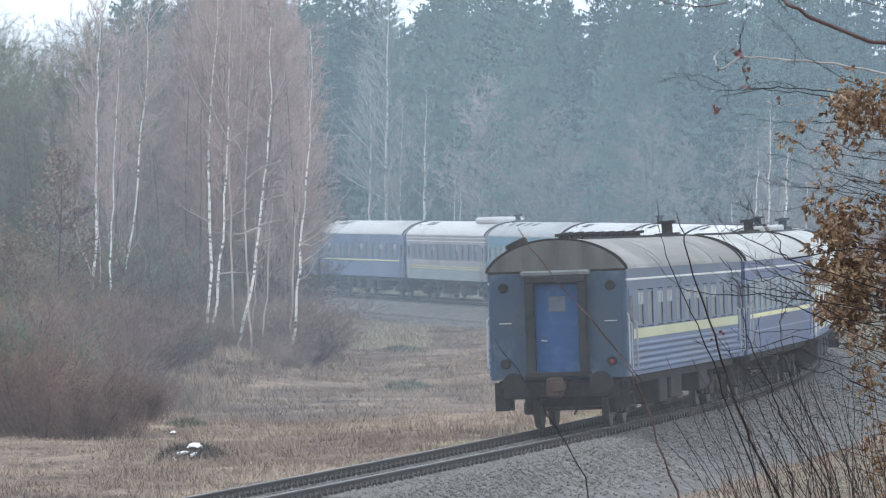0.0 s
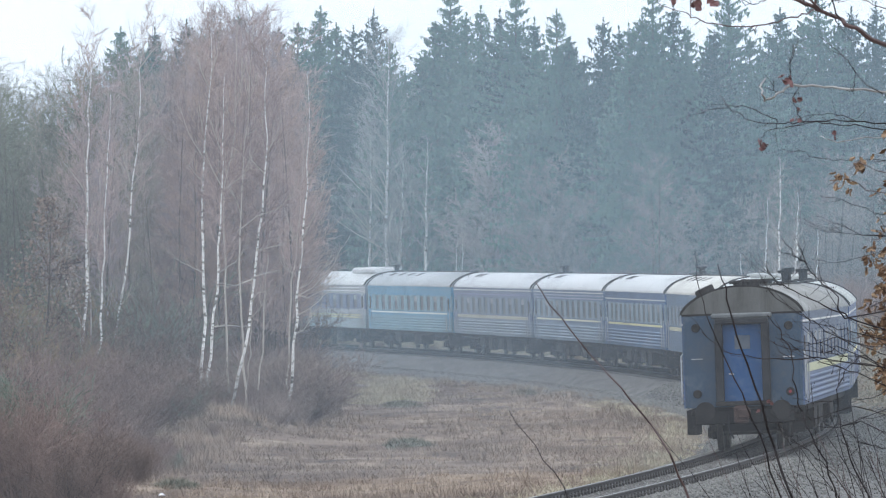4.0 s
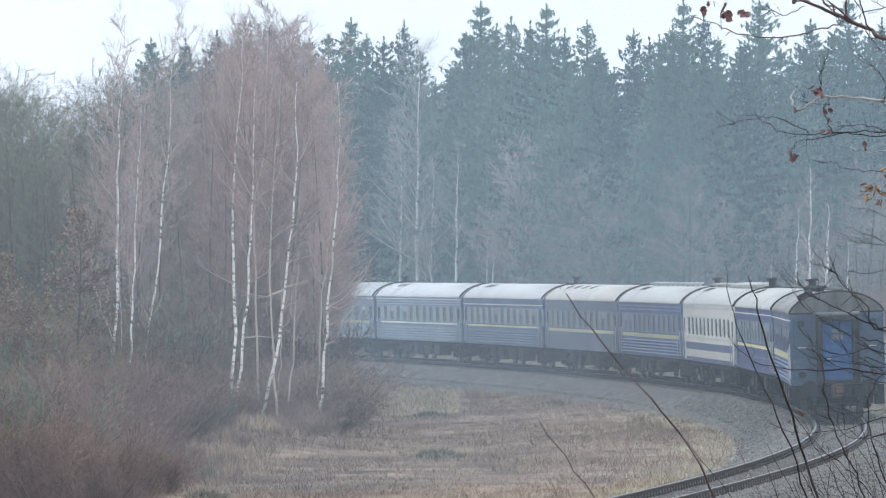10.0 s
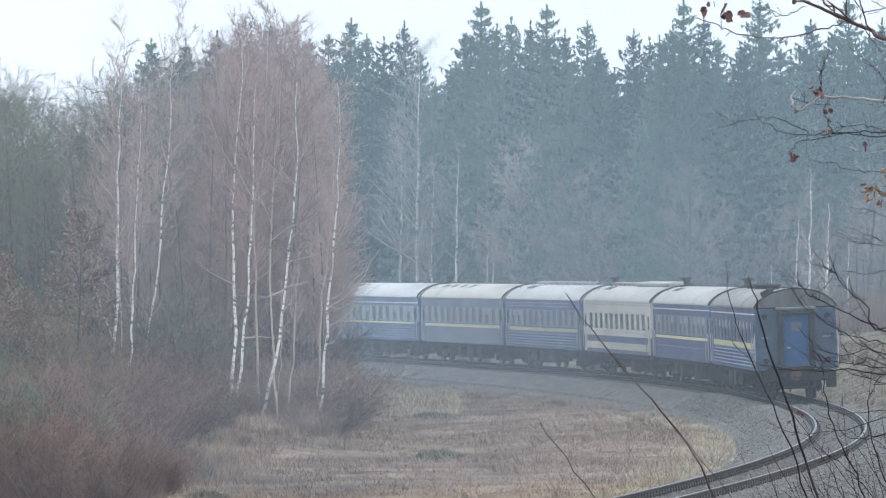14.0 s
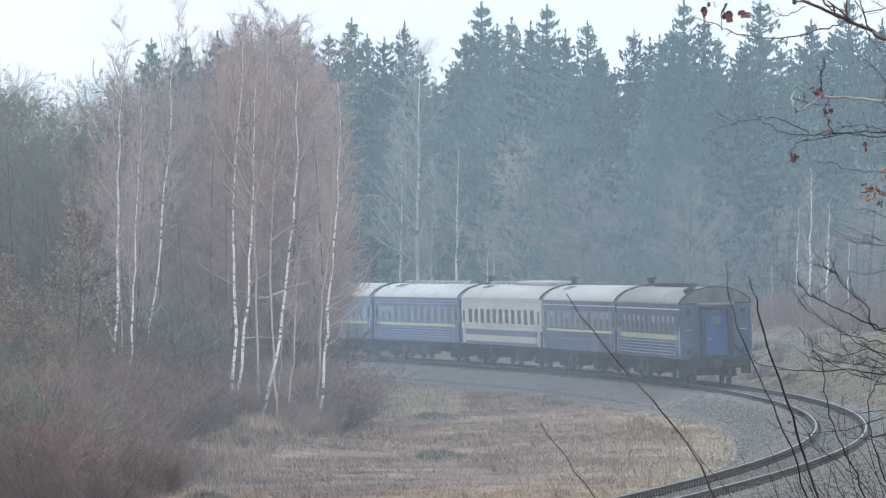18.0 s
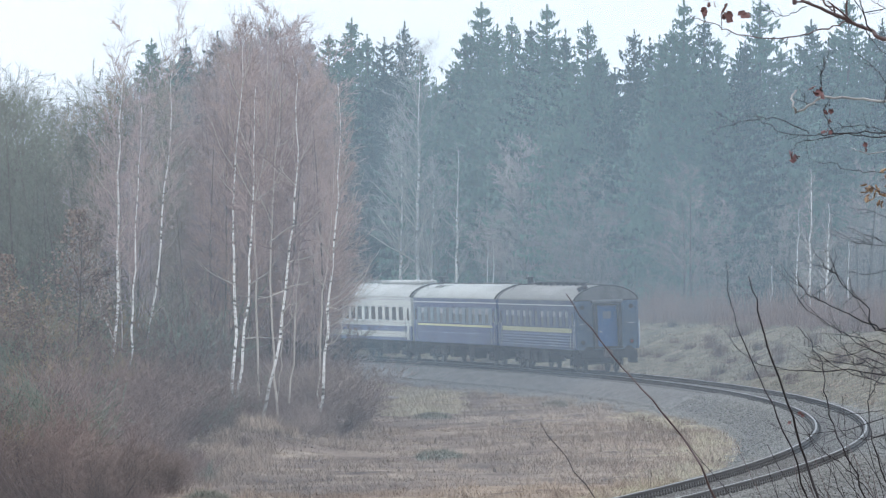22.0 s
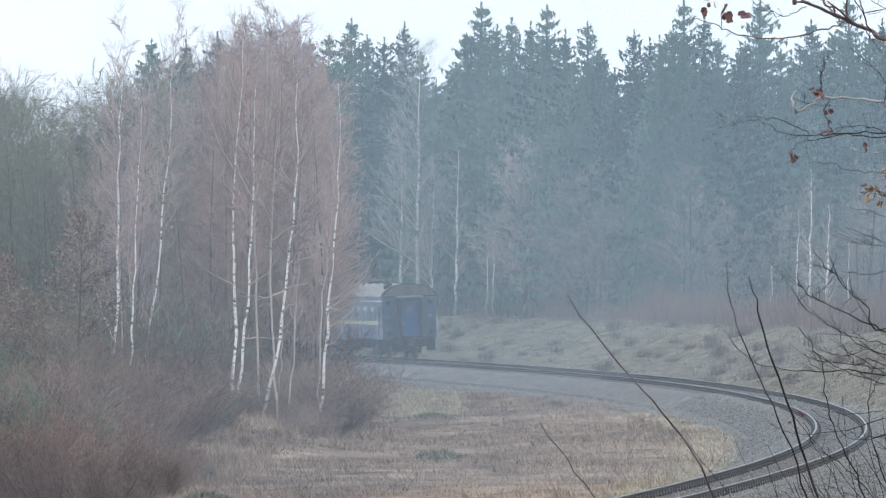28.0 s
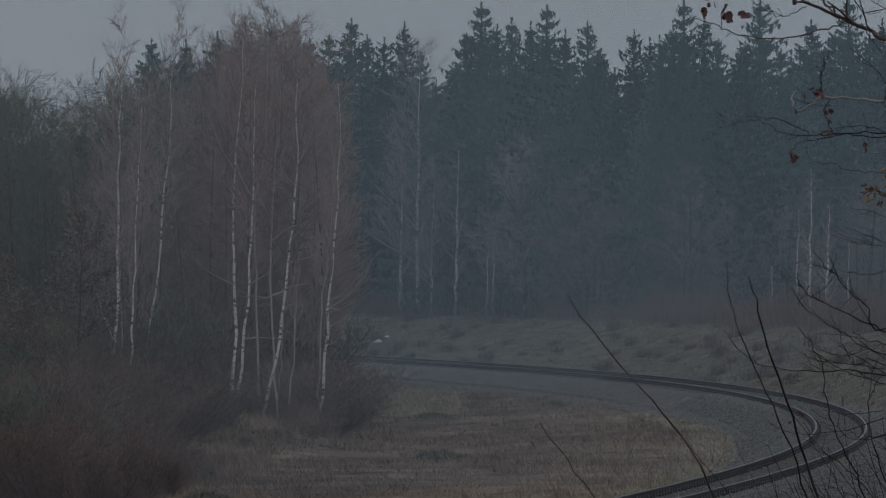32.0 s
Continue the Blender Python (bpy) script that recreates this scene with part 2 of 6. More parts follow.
def track_coords(x, y):
    """Arc length and signed distance to the track for arrays of places."""
    x, y = np.atleast_1d(x), np.atleast_1d(y)
    s, d = np.empty_like(x, dtype=float), np.empty_like(x, dtype=float)
    cx, cy, cs = TX[::3], TY[::3], ARC[::3]
    ca = _th[::3]
    for i in range(0, len(x), 20000):
        q = slice(i, i + 20000)
        m = ((x[q, None] - cx) ** 2 + (y[q, None] - cy) ** 2).argmin(1)
        dx, dy = x[q] - cx[m], y[q] - cy[m]
        s[q] = cs[m] + dx * np.sin(ca[m]) + dy * np.cos(ca[m])
        d[q] = dx * np.cos(ca[m]) - dy * np.sin(ca[m])
    return s, d


# ---- places (metres: east, north, height of the tip) ----
SKYLINE_WEST = [(-14.68, 438, 16.8), (-14.05, 456, 19.9), (-13.1, 456, 19.3), (-11.47, 438, 19.2), (-10.49, 444, 19.8), (-8.31, 456, 19.4), (-7.02, 450, 19.5), (-5.71, 456, 20.7), (-4.47, 432, 18.9), (-3.66, 456, 19.5), (-2.27, 432, 19.7), (-1.36, 450, 18.5), (-0.41, 444, 16.6), (0.49, 456, 16.8), (1.42, 438, 19.2), (2.3, 438, 21.0), (3.34, 450, 20.1), (4.3, 456, 20.8), (5.49, 456, 20.5), (6.4, 450, 21.3)]
SKYLINE_EAST = [(7.51, 450, 19.8), (8.66, 438, 19.9), (9.41, 438, 18.2), (10.29, 438, 17.0), (11.91, 456, 20.0), (12.72, 450, 19.3), (12.81, 432, 18.9), (14.22, 432, 20.9), (13.8, 438, 19.7), (16.27, 456, 20.9), (16.28, 432, 18.7), (19.24, 444, 21.6), (17.82, 432, 18.5), (20.51, 444, 18.5), (22.66, 450, 20.4), (24.44, 456, 19.8), (24.96, 450, 21.7), (26.28, 450, 19.6), (27.04, 450, 20.5), (28.92, 456, 21.0), (30.1, 450, 21.2), (30.99, 438, 19.5)]
BIRCHES_WEST = [
    (302, 0.092, [(-13.72, -0.24), (-13.69, 0.81), (-13.62, 1.75), (-13.55, 2.45), (-13.48, 3.5), (-13.46, 4.55), (-13.44, 5.71), (-13.41, 6.88), (-13.41, 8.05), (-13.37, 9.21), (-13.34, 10.38), (-13.3, 11.54), (-13.25, 12.71), (-13.2, 13.64), (-13.16, 14.34), (-13.13, 15.32)]),
    (302, 0.045, [(-13.62, 2.17), (-13.95, 2.91), (-14.18, 3.85), (-14.44, 4.78), (-14.58, 5.95), (-14.65, 6.88), (-14.67, 7.58)]),
    (298, 0.062, [(-12.84, -0.05), (-12.78, 0.87), (-12.68, 1.79), (-12.66, 2.48), (-12.66, 3.63), (-12.59, 4.55), (-12.52, 5.7), (-12.5, 6.85), (-12.48, 8.0), (-12.36, 9.39), (-12.29, 10.54), (-12.22, 11.69)]),
    (305, 0.068, [(-12.6, -0.05), (-12.44, 1.01), (-12.3, 2.19), (-12.11, 3.13), (-11.92, 4.78), (-11.78, 5.72), (-11.73, 6.9), (-11.71, 8.19), (-11.57, 9.02), (-11.43, 9.72), (-11.36, 10.67), (-11.26, 11.61), (-11.31, 12.79), (-11.24, 13.73), (-11.12, 14.55), (-10.86, 15.38), (-10.81, 16.13)]),
    (302, 0.036, [(-13.44, 8.51), (-13.53, 9.21), (-13.62, 10.14), (-13.65, 11.08), (-13.6, 12.48), (-13.55, 13.41)]),
    (310, 0.036, [(-13.31, 6.45), (-13.27, 8.6), (-13.22, 9.68), (-13.12, 10.4), (-13.0, 11.12), (-12.88, 12.2)])]
BIRCHES_EAST = [
    (276, 0.082, [(-7.99, 0.53), (-7.91, 1.6), (-7.82, 2.67), (-7.82, 3.31), (-7.85, 4.59), (-7.89, 5.86), (-7.91, 6.72), (-7.91, 7.78), (-7.89, 8.85), (-7.82, 9.49), (-7.7, 10.66), (-7.63, 11.41), (-7.57, 12.26), (-7.53, 13.22), (-7.48, 14.18)]),
    (272, 0.078, [(-7.65, 0.81), (-7.5, 1.65), (-7.4, 2.49), (-7.27, 3.54), (-7.19, 4.59), (-7.14, 5.64), (-7.1, 6.69), (-7.08, 7.74), (-7.04, 8.79), (-7.04, 9.84), (-7.0, 10.89), (-6.95, 11.94)]),
    (274, 0.055, [(-7.11, 7.02), (-6.96, 7.97), (-6.73, 9.03), (-6.6, 9.88), (-6.6, 10.62), (-6.6, 12.0), (-6.58, 13.05), (-6.56, 13.9), (-6.52, 14.85)]),
    (260, 0.078, [(-6.45, -0.41), (-6.21, 0.39), (-6.11, 0.79), (-5.96, 1.4), (-5.82, 2.4), (-5.76, 3.0), (-5.68, 3.61), (-5.62, 4.61), (-5.54, 5.21), (-5.4, 6.22), (-5.3, 7.02), (-5.26, 7.82), (-5.22, 8.63), (-5.2, 9.63), (-5.2, 10.63), (-5.26, 11.84), (-5.32, 12.64)]),
    (266, 0.05, [(-5.59, -0.02), (-5.53, 0.9), (-5.47, 1.72), (-5.36, 2.75), (-5.32, 3.78), (-5.3, 5.01), (-5.22, 6.24), (-5.14, 7.68)]),
    (262, 0.05, [(-6.19, 5.21), (-6.15, 6.63), (-6.07, 8.05), (-5.99, 8.96), (-5.91, 9.87), (-5.87, 10.68), (-5.79, 11.49), (-5.73, 12.5), (-5.69, 13.51)]),
    (264, 0.072, [(-4.51, -0.39), (-4.36, 0.52), (-4.3, 1.34), (-4.2, 2.56), (-4.14, 3.58), (-4.08, 4.5), (-3.96, 5.42), (-3.85, 6.64), (-3.81, 7.66), (-3.79, 8.68), (-3.75, 9.7), (-3.75, 10.72), (-3.77, 11.74)]),
    (268, 0.05, [(-4.6, 0.66), (-4.51, 1.7), (-4.43, 3.15), (-4.33, 4.39), (-4.22, 5.22), (-4.12, 6.25), (-4.06, 7.29), (-4.02, 8.32), (-3.95, 9.36), (-3.89, 10.19), (-3.87, 11.01)]),
    (270, 0.04, [(-6.17, -0.52), (-6.09, 0.63), (-5.99, 1.67), (-5.92, 2.51), (-5.96, 3.76), (-5.94, 5.01)])]
# the larger limbs, each with the number of its birch
BIRCH_LIMBS = [
    (0, [(-13.48, 7.7), (-13.67, 8.16), (-14.09, 8.63), (-14.23, 8.91)]),
    (0, [(-13.44, 5.2), (-13.16, 5.6), (-12.69, 6.02), (-12.08, 6.58)]),
    (0, [(-13.55, 3.5), (-13.86, 4.31), (-14.23, 5.29)]),
    (0, [(-13.41, 6.3), (-13.04, 7.0), (-12.81, 7.58), (-12.55, 8.05)]),
    (4, [(-13.6, 9.79), (-13.86, 10.14), (-14.02, 10.35)]),
    (3, [(-11.43, 9.68), (-10.93, 10.38), (-10.6, 10.9)]),
    (3, [(-11.71, 7.96), (-11.33, 8.43), (-10.84, 8.85)]),
    (3, [(-11.47, 9.44), (-11.64, 10.15), (-11.73, 10.71)]),
    (3, [(-11.73, 8.19), (-11.94, 8.9), (-12.09, 9.49)]),
    (3, [(-12.11, 3.13), (-11.8, 3.46), (-11.52, 3.72), (-11.45, 4.07)]),
    (3, [(-11.31, 13.02), (-10.81, 13.68), (-10.34, 14.08), (-10.08, 14.67)]),
    (3, [(-11.29, 13.26), (-11.64, 14.08), (-11.78, 14.91)]),
    (3, [(-11.78, 5.72), (-11.47, 5.96), (-11.26, 6.14)]),
    (0, [(-13.23, 12.94), (-12.97, 13.76), (-12.69, 14.34)]),
    (0, [(-13.25, 12.71), (-13.55, 13.41), (-13.62, 13.99)]),
    (1, [(-14.18, 3.85), (-14.42, 4.43), (-14.51, 5.01)]),
    (2, [(-12.48, 8.0), (-12.27, 8.47), (-12.02, 8.74)]),
    (6, [(-7.87, 8.85), (-8.36, 9.6), (-8.55, 10.13), (-8.72, 10.81)]),
    (6, [(-7.87, 4.48), (-8.51, 4.8), (-8.87, 5.01)]),
    (6, [(-7.89, 7.89), (-8.19, 8.25), (-8.4, 8.59)]),
    (6, [(-7.63, 11.41), (-7.93, 12.05), (-8.08, 12.79)]),
    (6, [(-7.59, 11.94), (-7.33, 12.69), (-7.25, 13.22)]),
    (6, [(-7.89, 9.7), (-7.93, 10.23), (-8.02, 10.73)]),
    (7, [(-7.16, 4.49), (-6.85, 4.7), (-6.49, 4.91), (-6.18, 5.33), (-5.97, 5.68)]),
    (7, [(-7.08, 7.53), (-6.6, 7.85), (-6.18, 8.16), (-5.65, 8.69)]),
    (7, [(-7.06, 8.16), (-6.7, 8.79), (-6.28, 9.21)]),
    (7, [(-7.08, 7.74), (-7.44, 8.37), (-7.65, 9.0)]),
    (7, [(-7.04, 8.79), (-7.27, 9.42), (-7.44, 10.05)]),
    (7, [(-7.35, 2.49), (-6.77, 2.55), (-6.07, 2.49)]),
    (8, [(-6.6, 9.88), (-6.86, 10.41), (-7.01, 10.83)]),
    (8, [(-6.6, 11.15), (-6.33, 11.78), (-6.18, 12.42)]),
    (8, [(-6.6, 10.62), (-6.43, 11.15), (-6.35, 12.0)]),
    (9, [(-6.15, 6.02), (-5.5, 6.52), (-4.8, 6.76), (-4.1, 7.36)]),
    (9, [(-5.52, 5.31), (-4.7, 5.51), (-4.04, 5.79)]),
    (9, [(-5.64, 4.31), (-6.11, 4.11), (-6.59, 3.99)]),
    (9, [(-5.64, 4.37), (-5.2, 4.51), (-4.74, 4.63)]),
    (9, [(-5.7, 3.48), (-5.46, 3.81), (-5.1, 3.85)]),
    (9, [(-5.76, 2.9), (-5.54, 3.1), (-5.3, 3.4)]),
    (9, [(-5.22, 8.63), (-4.9, 9.23), (-4.7, 9.83)]),
    (9, [(-5.24, 8.02), (-5.6, 8.43), (-5.86, 8.63)]),
    (11, [(-5.93, 9.42), (-5.55, 9.67), (-5.18, 9.95)]),
    (11, [(-6.07, 8.05), (-5.65, 8.86), (-5.34, 9.56)]),
    (11, [(-5.87, 10.68), (-5.63, 11.18), (-5.5, 11.69)]),
    (11, [(-6.15, 6.63), (-6.35, 7.24), (-6.52, 7.74)]),
    (12, [(-4.1, 3.95), (-3.75, 4.09), (-3.45, 4.4), (-3.0, 4.85)]),
    (12, [(-4.14, 2.97), (-3.75, 3.18), (-3.34, 3.48), (-3.16, 3.71)]),
    (12, [(-4.2, 2.32), (-3.92, 2.46), (-3.59, 2.89)]),
    (12, [(-3.9, 5.83), (-3.49, 6.64), (-3.24, 7.25), (-3.08, 7.91)]),
    (12, [(-3.96, 5.38), (-4.26, 5.83), (-4.38, 6.34)]),
    (12, [(-4.12, 3.69), (-3.55, 3.99), (-2.83, 4.81), (-2.49, 5.52)]),
    (12, [(-3.81, 7.87), (-3.55, 8.48), (-3.41, 8.99)]),
    (12, [(-4.1, 3.69), (-3.75, 3.62), (-3.14, 3.93)]),
    (13, [(-4.33, 4.39), (-4.64, 4.8), (-4.78, 5.22)])]
FAR_BIRCHES = [(-2.51, 428, 12.9, 0.012, 0.11), (-1.53, 432, 18.0, 0.008, 0.12), (-0.74, 436, 11.1, 0.023, 0.08), (0.75, 440, 12.1, 0.02, 0.11), (2.53, 420, 6.6, 0.015, 0.06), (2.86, 421, 6.9, 0.014, 0.06), (19.77, 395, 10.2, 0.013, 0.08), (20.53, 392, 8.3, 0.024, 0.1), (19.38, 402, 8.1, 0.025, 0.06), (21.85, 395, 6.2, 0.017, 0.06), (17.86, 398, 5.0, 0.008, 0.05)]
SHOOTS = [
    ('d', 66, 0.0204, 0.0063, [(3.850, 1.940), (3.520, 2.603), (3.390, 2.950), (3.270, 3.291), (3.150, 3.699), (3.020, 4.056), (2.890, 4.438), (2.830, 4.744), (2.760, 4.958)]),
    ('d', 66, 0.0132, 0.0037, [(3.650, 2.042), (3.300, 2.909), (3.140, 3.419), (2.960, 3.801), (2.810, 4.132), (2.680, 4.438), (2.610, 4.693), (2.550, 5.091)]),
    ('t', 64, 0.0168, 0.005, [(2.700, 2.132), (2.500, 2.626), (2.370, 3.012), (2.260, 3.293), (2.090, 3.555), (1.810, 3.887), (1.560, 4.159), (1.290, 4.505), (1.080, 4.801)]),
    ('d', 64, 0.0108, 0.0037, [(1.760, 2.280), (1.490, 2.750), (1.320, 3.022), (1.070, 3.358), (0.850, 3.674)])]
OAK_BOUGHS = [
    ('t', 66, 0.03, 0.014, [(4.772, 6.735), (4.16, 6.98), (3.997, 7.077), (3.905, 7.133), (3.803, 7.194), (3.65, 7.255), (3.548, 7.306), (3.421, 7.357), (3.293, 7.408), (3.166, 7.51)]),
    ('t', 66, 0.013, 0.01, [(3.61, 7.275), (3.538, 7.337), (3.457, 7.408), (3.38, 7.49)]),
    ('d', 66, 0.009, 0.007, [(3.839, 7.173), (3.813, 7.296), (3.783, 7.398), (3.747, 7.5)]),
    ('d', 66, 0.006, 0.004, [(3.793, 7.204), (3.829, 7.112), (3.88, 7.092), (3.936, 7.112)]),
    ('t', 66, 0.0085, 0.0045, [(3.66, 7.255), (3.523, 7.204), (3.37, 7.168), (3.191, 7.117), (2.988, 7.092), (2.784, 7.107), (2.605, 7.143), (2.478, 7.219), (2.35, 7.26), (2.223, 7.321)]),
    ('d', 66.1, 0.005, 0.004, [(3.298, 7.406), (3.207, 7.35), (3.12, 7.304), (3.018, 7.309), (2.941, 7.35)]),
    ('d', 66.1, 0.006, 0.0035, [(4.677, 6.278), (4.166, 6.533), (4.003, 6.687), (3.937, 6.789), (3.86, 6.865), (3.783, 6.942), (3.681, 7.024)]),
    ('t', 66.1, 0.006, 0.004, [(4.677, 7.146), (4.166, 7.299), (4.003, 7.371), (3.886, 7.442), (3.809, 7.503)]),
    ('d', 66.2, 0.005, 0.003, [(4.009, 6.689), (3.984, 6.587), (4.009, 6.485)])]
OAK_LOW_BOUGHS = [
    ('g', 67, 0.016, 0.010, [(4.741, 6.471), (4.327, 6.544), (4.058, 6.559), (3.861, 6.57), (3.654, 6.59), (3.478, 6.606), (3.395, 6.554), (3.317, 6.492), (3.24, 6.461), (3.204, 6.503), (3.204, 6.58), (3.24, 6.658)]),
    ('d', 67, 0.005, 0.004, [(3.478, 6.606), (3.457, 6.71), (3.473, 6.839), (3.499, 6.968)]),
    ('d', 67, 0.005, 0.004, [(3.354, 6.503), (3.328, 6.565), (3.312, 6.632)]),
    ('d', 67, 0.009, 0.0035, [(4.792, 6.192), (4.327, 6.244), (4.058, 6.259), (3.861, 6.275), (3.654, 6.264), (3.499, 6.244), (3.343, 6.244), (3.136, 6.254), (3.007, 6.321), (2.903, 6.373), (2.826, 6.503)]),
    ('d', 67.1, 0.006, 0.003, [(3.359, 6.251), (3.271, 6.323), (3.167, 6.375), (3.037, 6.411), (2.882, 6.401), (2.726, 6.37), (2.623, 6.339)]),
    ('d', 67, 0.0085, 0.0035, [(4.792, 6.088), (4.327, 6.182), (4.058, 6.218), (3.913, 6.228), (3.706, 6.27), (3.576, 6.228), (3.395, 6.202), (3.24, 6.166), (3.193, 6.109)]),
    ('d', 67.2, 0.006, 0.003, [(3.613, 6.247), (3.54, 6.325), (3.499, 6.429), (3.519, 6.533)]),
    ('g', 67.2, 0.008, 0.004, [(4.755, 6.247), (4.34, 6.133), (4.07, 6.107), (3.976, 6.081), (3.872, 6.081), (3.795, 6.118), (3.753, 6.133)]),
    ('d', 67.2, 0.006, 0.003, [(4.755, 5.936), (4.34, 5.915), (4.07, 5.91), (3.872, 5.91), (3.717, 5.936), (3.561, 5.988), (3.405, 6.014)]),
    ('d', 67.2, 0.006, 0.003, [(4.755, 5.313), (4.34, 5.417), (4.07, 5.495), (3.872, 5.562), (3.743, 5.583)]),
    ('d', 67.4, 0.005, 0.003, [(4.082, 6.272), (3.962, 6.329), (3.832, 6.345), (3.702, 6.324), (3.624, 6.366)])]
BUSH_BOUGHS = [
    ('d', 65, 0.0108, 0.0037, [(4.800, 4.171), (3.940, 4.447), (3.800, 4.507), (3.590, 4.617), (3.390, 4.723), (3.270, 4.773), (3.190, 4.848), (3.160, 4.909)]),
    ('d', 65, 0.0096, 0.0037, [(3.860, 4.487), (3.780, 4.572), (3.780, 4.673), (3.590, 4.838), (3.490, 4.964), (3.390, 5.049), (3.280, 5.190)]),
    ('d', 65.4, 0.0084, 0.0025, [(4.830, 4.090), (3.960, 4.357), (3.770, 4.393), (3.570, 4.443), (3.360, 4.570)]),
    ('d', 65, 0.0096, 0.0025, [(4.800, 3.945), (3.940, 4.080), (3.590, 4.120), (3.290, 4.105), (3.140, 4.120), (2.890, 4.145), (2.740, 4.221), (2.570, 4.356)]),
    ('d', 65.5, 0.0084, 0.0025, [(4.840, 3.582), (3.980, 3.977), (3.770, 4.048), (3.520, 4.149), (3.270, 4.240), (3.100, 4.351)])]
BUSH_STEMS = [
    ('d', 66, 0.012, 0.0037, [(4.310, 2.093), (3.850, 2.858), (3.730, 3.138), (3.600, 3.419), (3.520, 3.622), (3.460, 3.750), (3.440, 3.928), (3.420, 4.183), (3.320, 4.362), (3.200, 4.499)]),
    ('d', 66, 0.0108, 0.0037, [(4.410, 2.246), (4.000, 3.113), (3.880, 3.419), (3.840, 3.622), (3.830, 3.826), (3.910, 3.979), (4.030, 4.132)]),
    ('d', 66.4, 0.0084, 0.0025, [(4.390, 2.229), (3.830, 3.050), (3.670, 3.204), (3.470, 3.358), (3.260, 3.486)]),
    ('d', 66.3, 0.0072, 0.0025, [(3.970, 2.233), (3.620, 2.940), (3.510, 3.207), (3.360, 3.411), (3.260, 3.642)]),
    ('d', 66.6, 0.006, 0.0025, [(4.200, 2.170), (3.790, 2.838), (3.710, 3.147), (3.630, 3.867)])]
OAK_LEAVES = [(3.89, 5.74, 0.22), (4.06, 5.87, 0.15), (4.37, 5.70, 0.31), (4.30, 5.22, 0.26), (4.16, 5.05, 0.17), (4.41, 5.00, 0.26), (4.21, 4.59, 0.31), (4.36, 4.39, 0.31), (4.14, 4.34, 0.18), (4.52, 4.69, 0.31), (4.47, 4.08, 0.20)]
RED_LEAVES = [(2.37, 7.39, 0.09), (2.42, 7.43, 0.06), (2.63, 7.38, 0.15), (2.55, 7.34, 0.07), (3.42, 6.69, 0.1), (3.47, 6.67, 0.08), (3.51, 6.47, 0.07), (3.53, 6.4, 0.05), (3.53, 6.31, 0.06), (3.19, 6.07, 0.09), (3.23, 6.05, 0.05), (3.86, 6.17, 0.06), (3.21, 3.74, 0.045), (3.11, 3.65, 0.04)]


# ---- ground ----
def smooth(a, b, x):
    t = np.clip((x - a) / (b - a), 0, 1)
    return t * t * (3 - 2 * t)


def waves(x, y, size, seed):
    """Cheap smooth undulation."""
    r = np.random.RandomState(seed)
    z = np.zeros_like(x, dtype=float)
    for i in range(7):
        a, k, p = r.uniform(0, 6.28), r.uniform(0.6, 1.9) / size, r.uniform(0, 6.28)
        z += np.sin((x * np.cos(a) + y * np.sin(a)) * k * 6.28 + p) / 3.5
    return z


def ground_z(x, y):
    x, y = np.atleast_1d(np.asarray(x, float)), np.atleast_1d(np.asarray(y, float))
    s, d = track_coords(x, y)
    inner = -0.95 - 0.25 * smooth(-4, -14, d) + 0.085 * waves(x, y, 14, 3) * smooth(-3.5, -8, d) + 0.05 * waves(x, y, 3.5, 4) * smooth(-3.5, -6, d)
    inner += 0.9 * np.exp(-((x + 6.9) / 2.6) ** 2 - ((y - 252) / 15) ** 2)
    rise = smooth(10, 70, s)
    outer = -1.25 + 0.7 * smooth(3.2, 6.5, d) + rise * (2.7 * smooth(4.0, 14, d) + 0.12 * waves(x, y, 17, 5) * smooth(6, 12, d)) + 0.03 * waves(x, y, 5, 6) * smooth(3.5, 6, d)
    outer += (1 - smooth(-60, 10, s)) * 0.6 * smooth(4, 20, d)
    bank = (1 - smooth(8, 80, y)) * smooth(8, 26, d) * 2.9
    z = np.where(d < 0, inner, outer) + np.where(d > 0, bank, 0)
    far = smooth(80, 400, np.abs(d))
    z = z * (1 - far) + far * 0.5
    return np.where(np.abs(d) < 3.0, np.minimum(z, -0.95), z)


def ground_at(x, y):
    return float(ground_z([x], [y])[0])


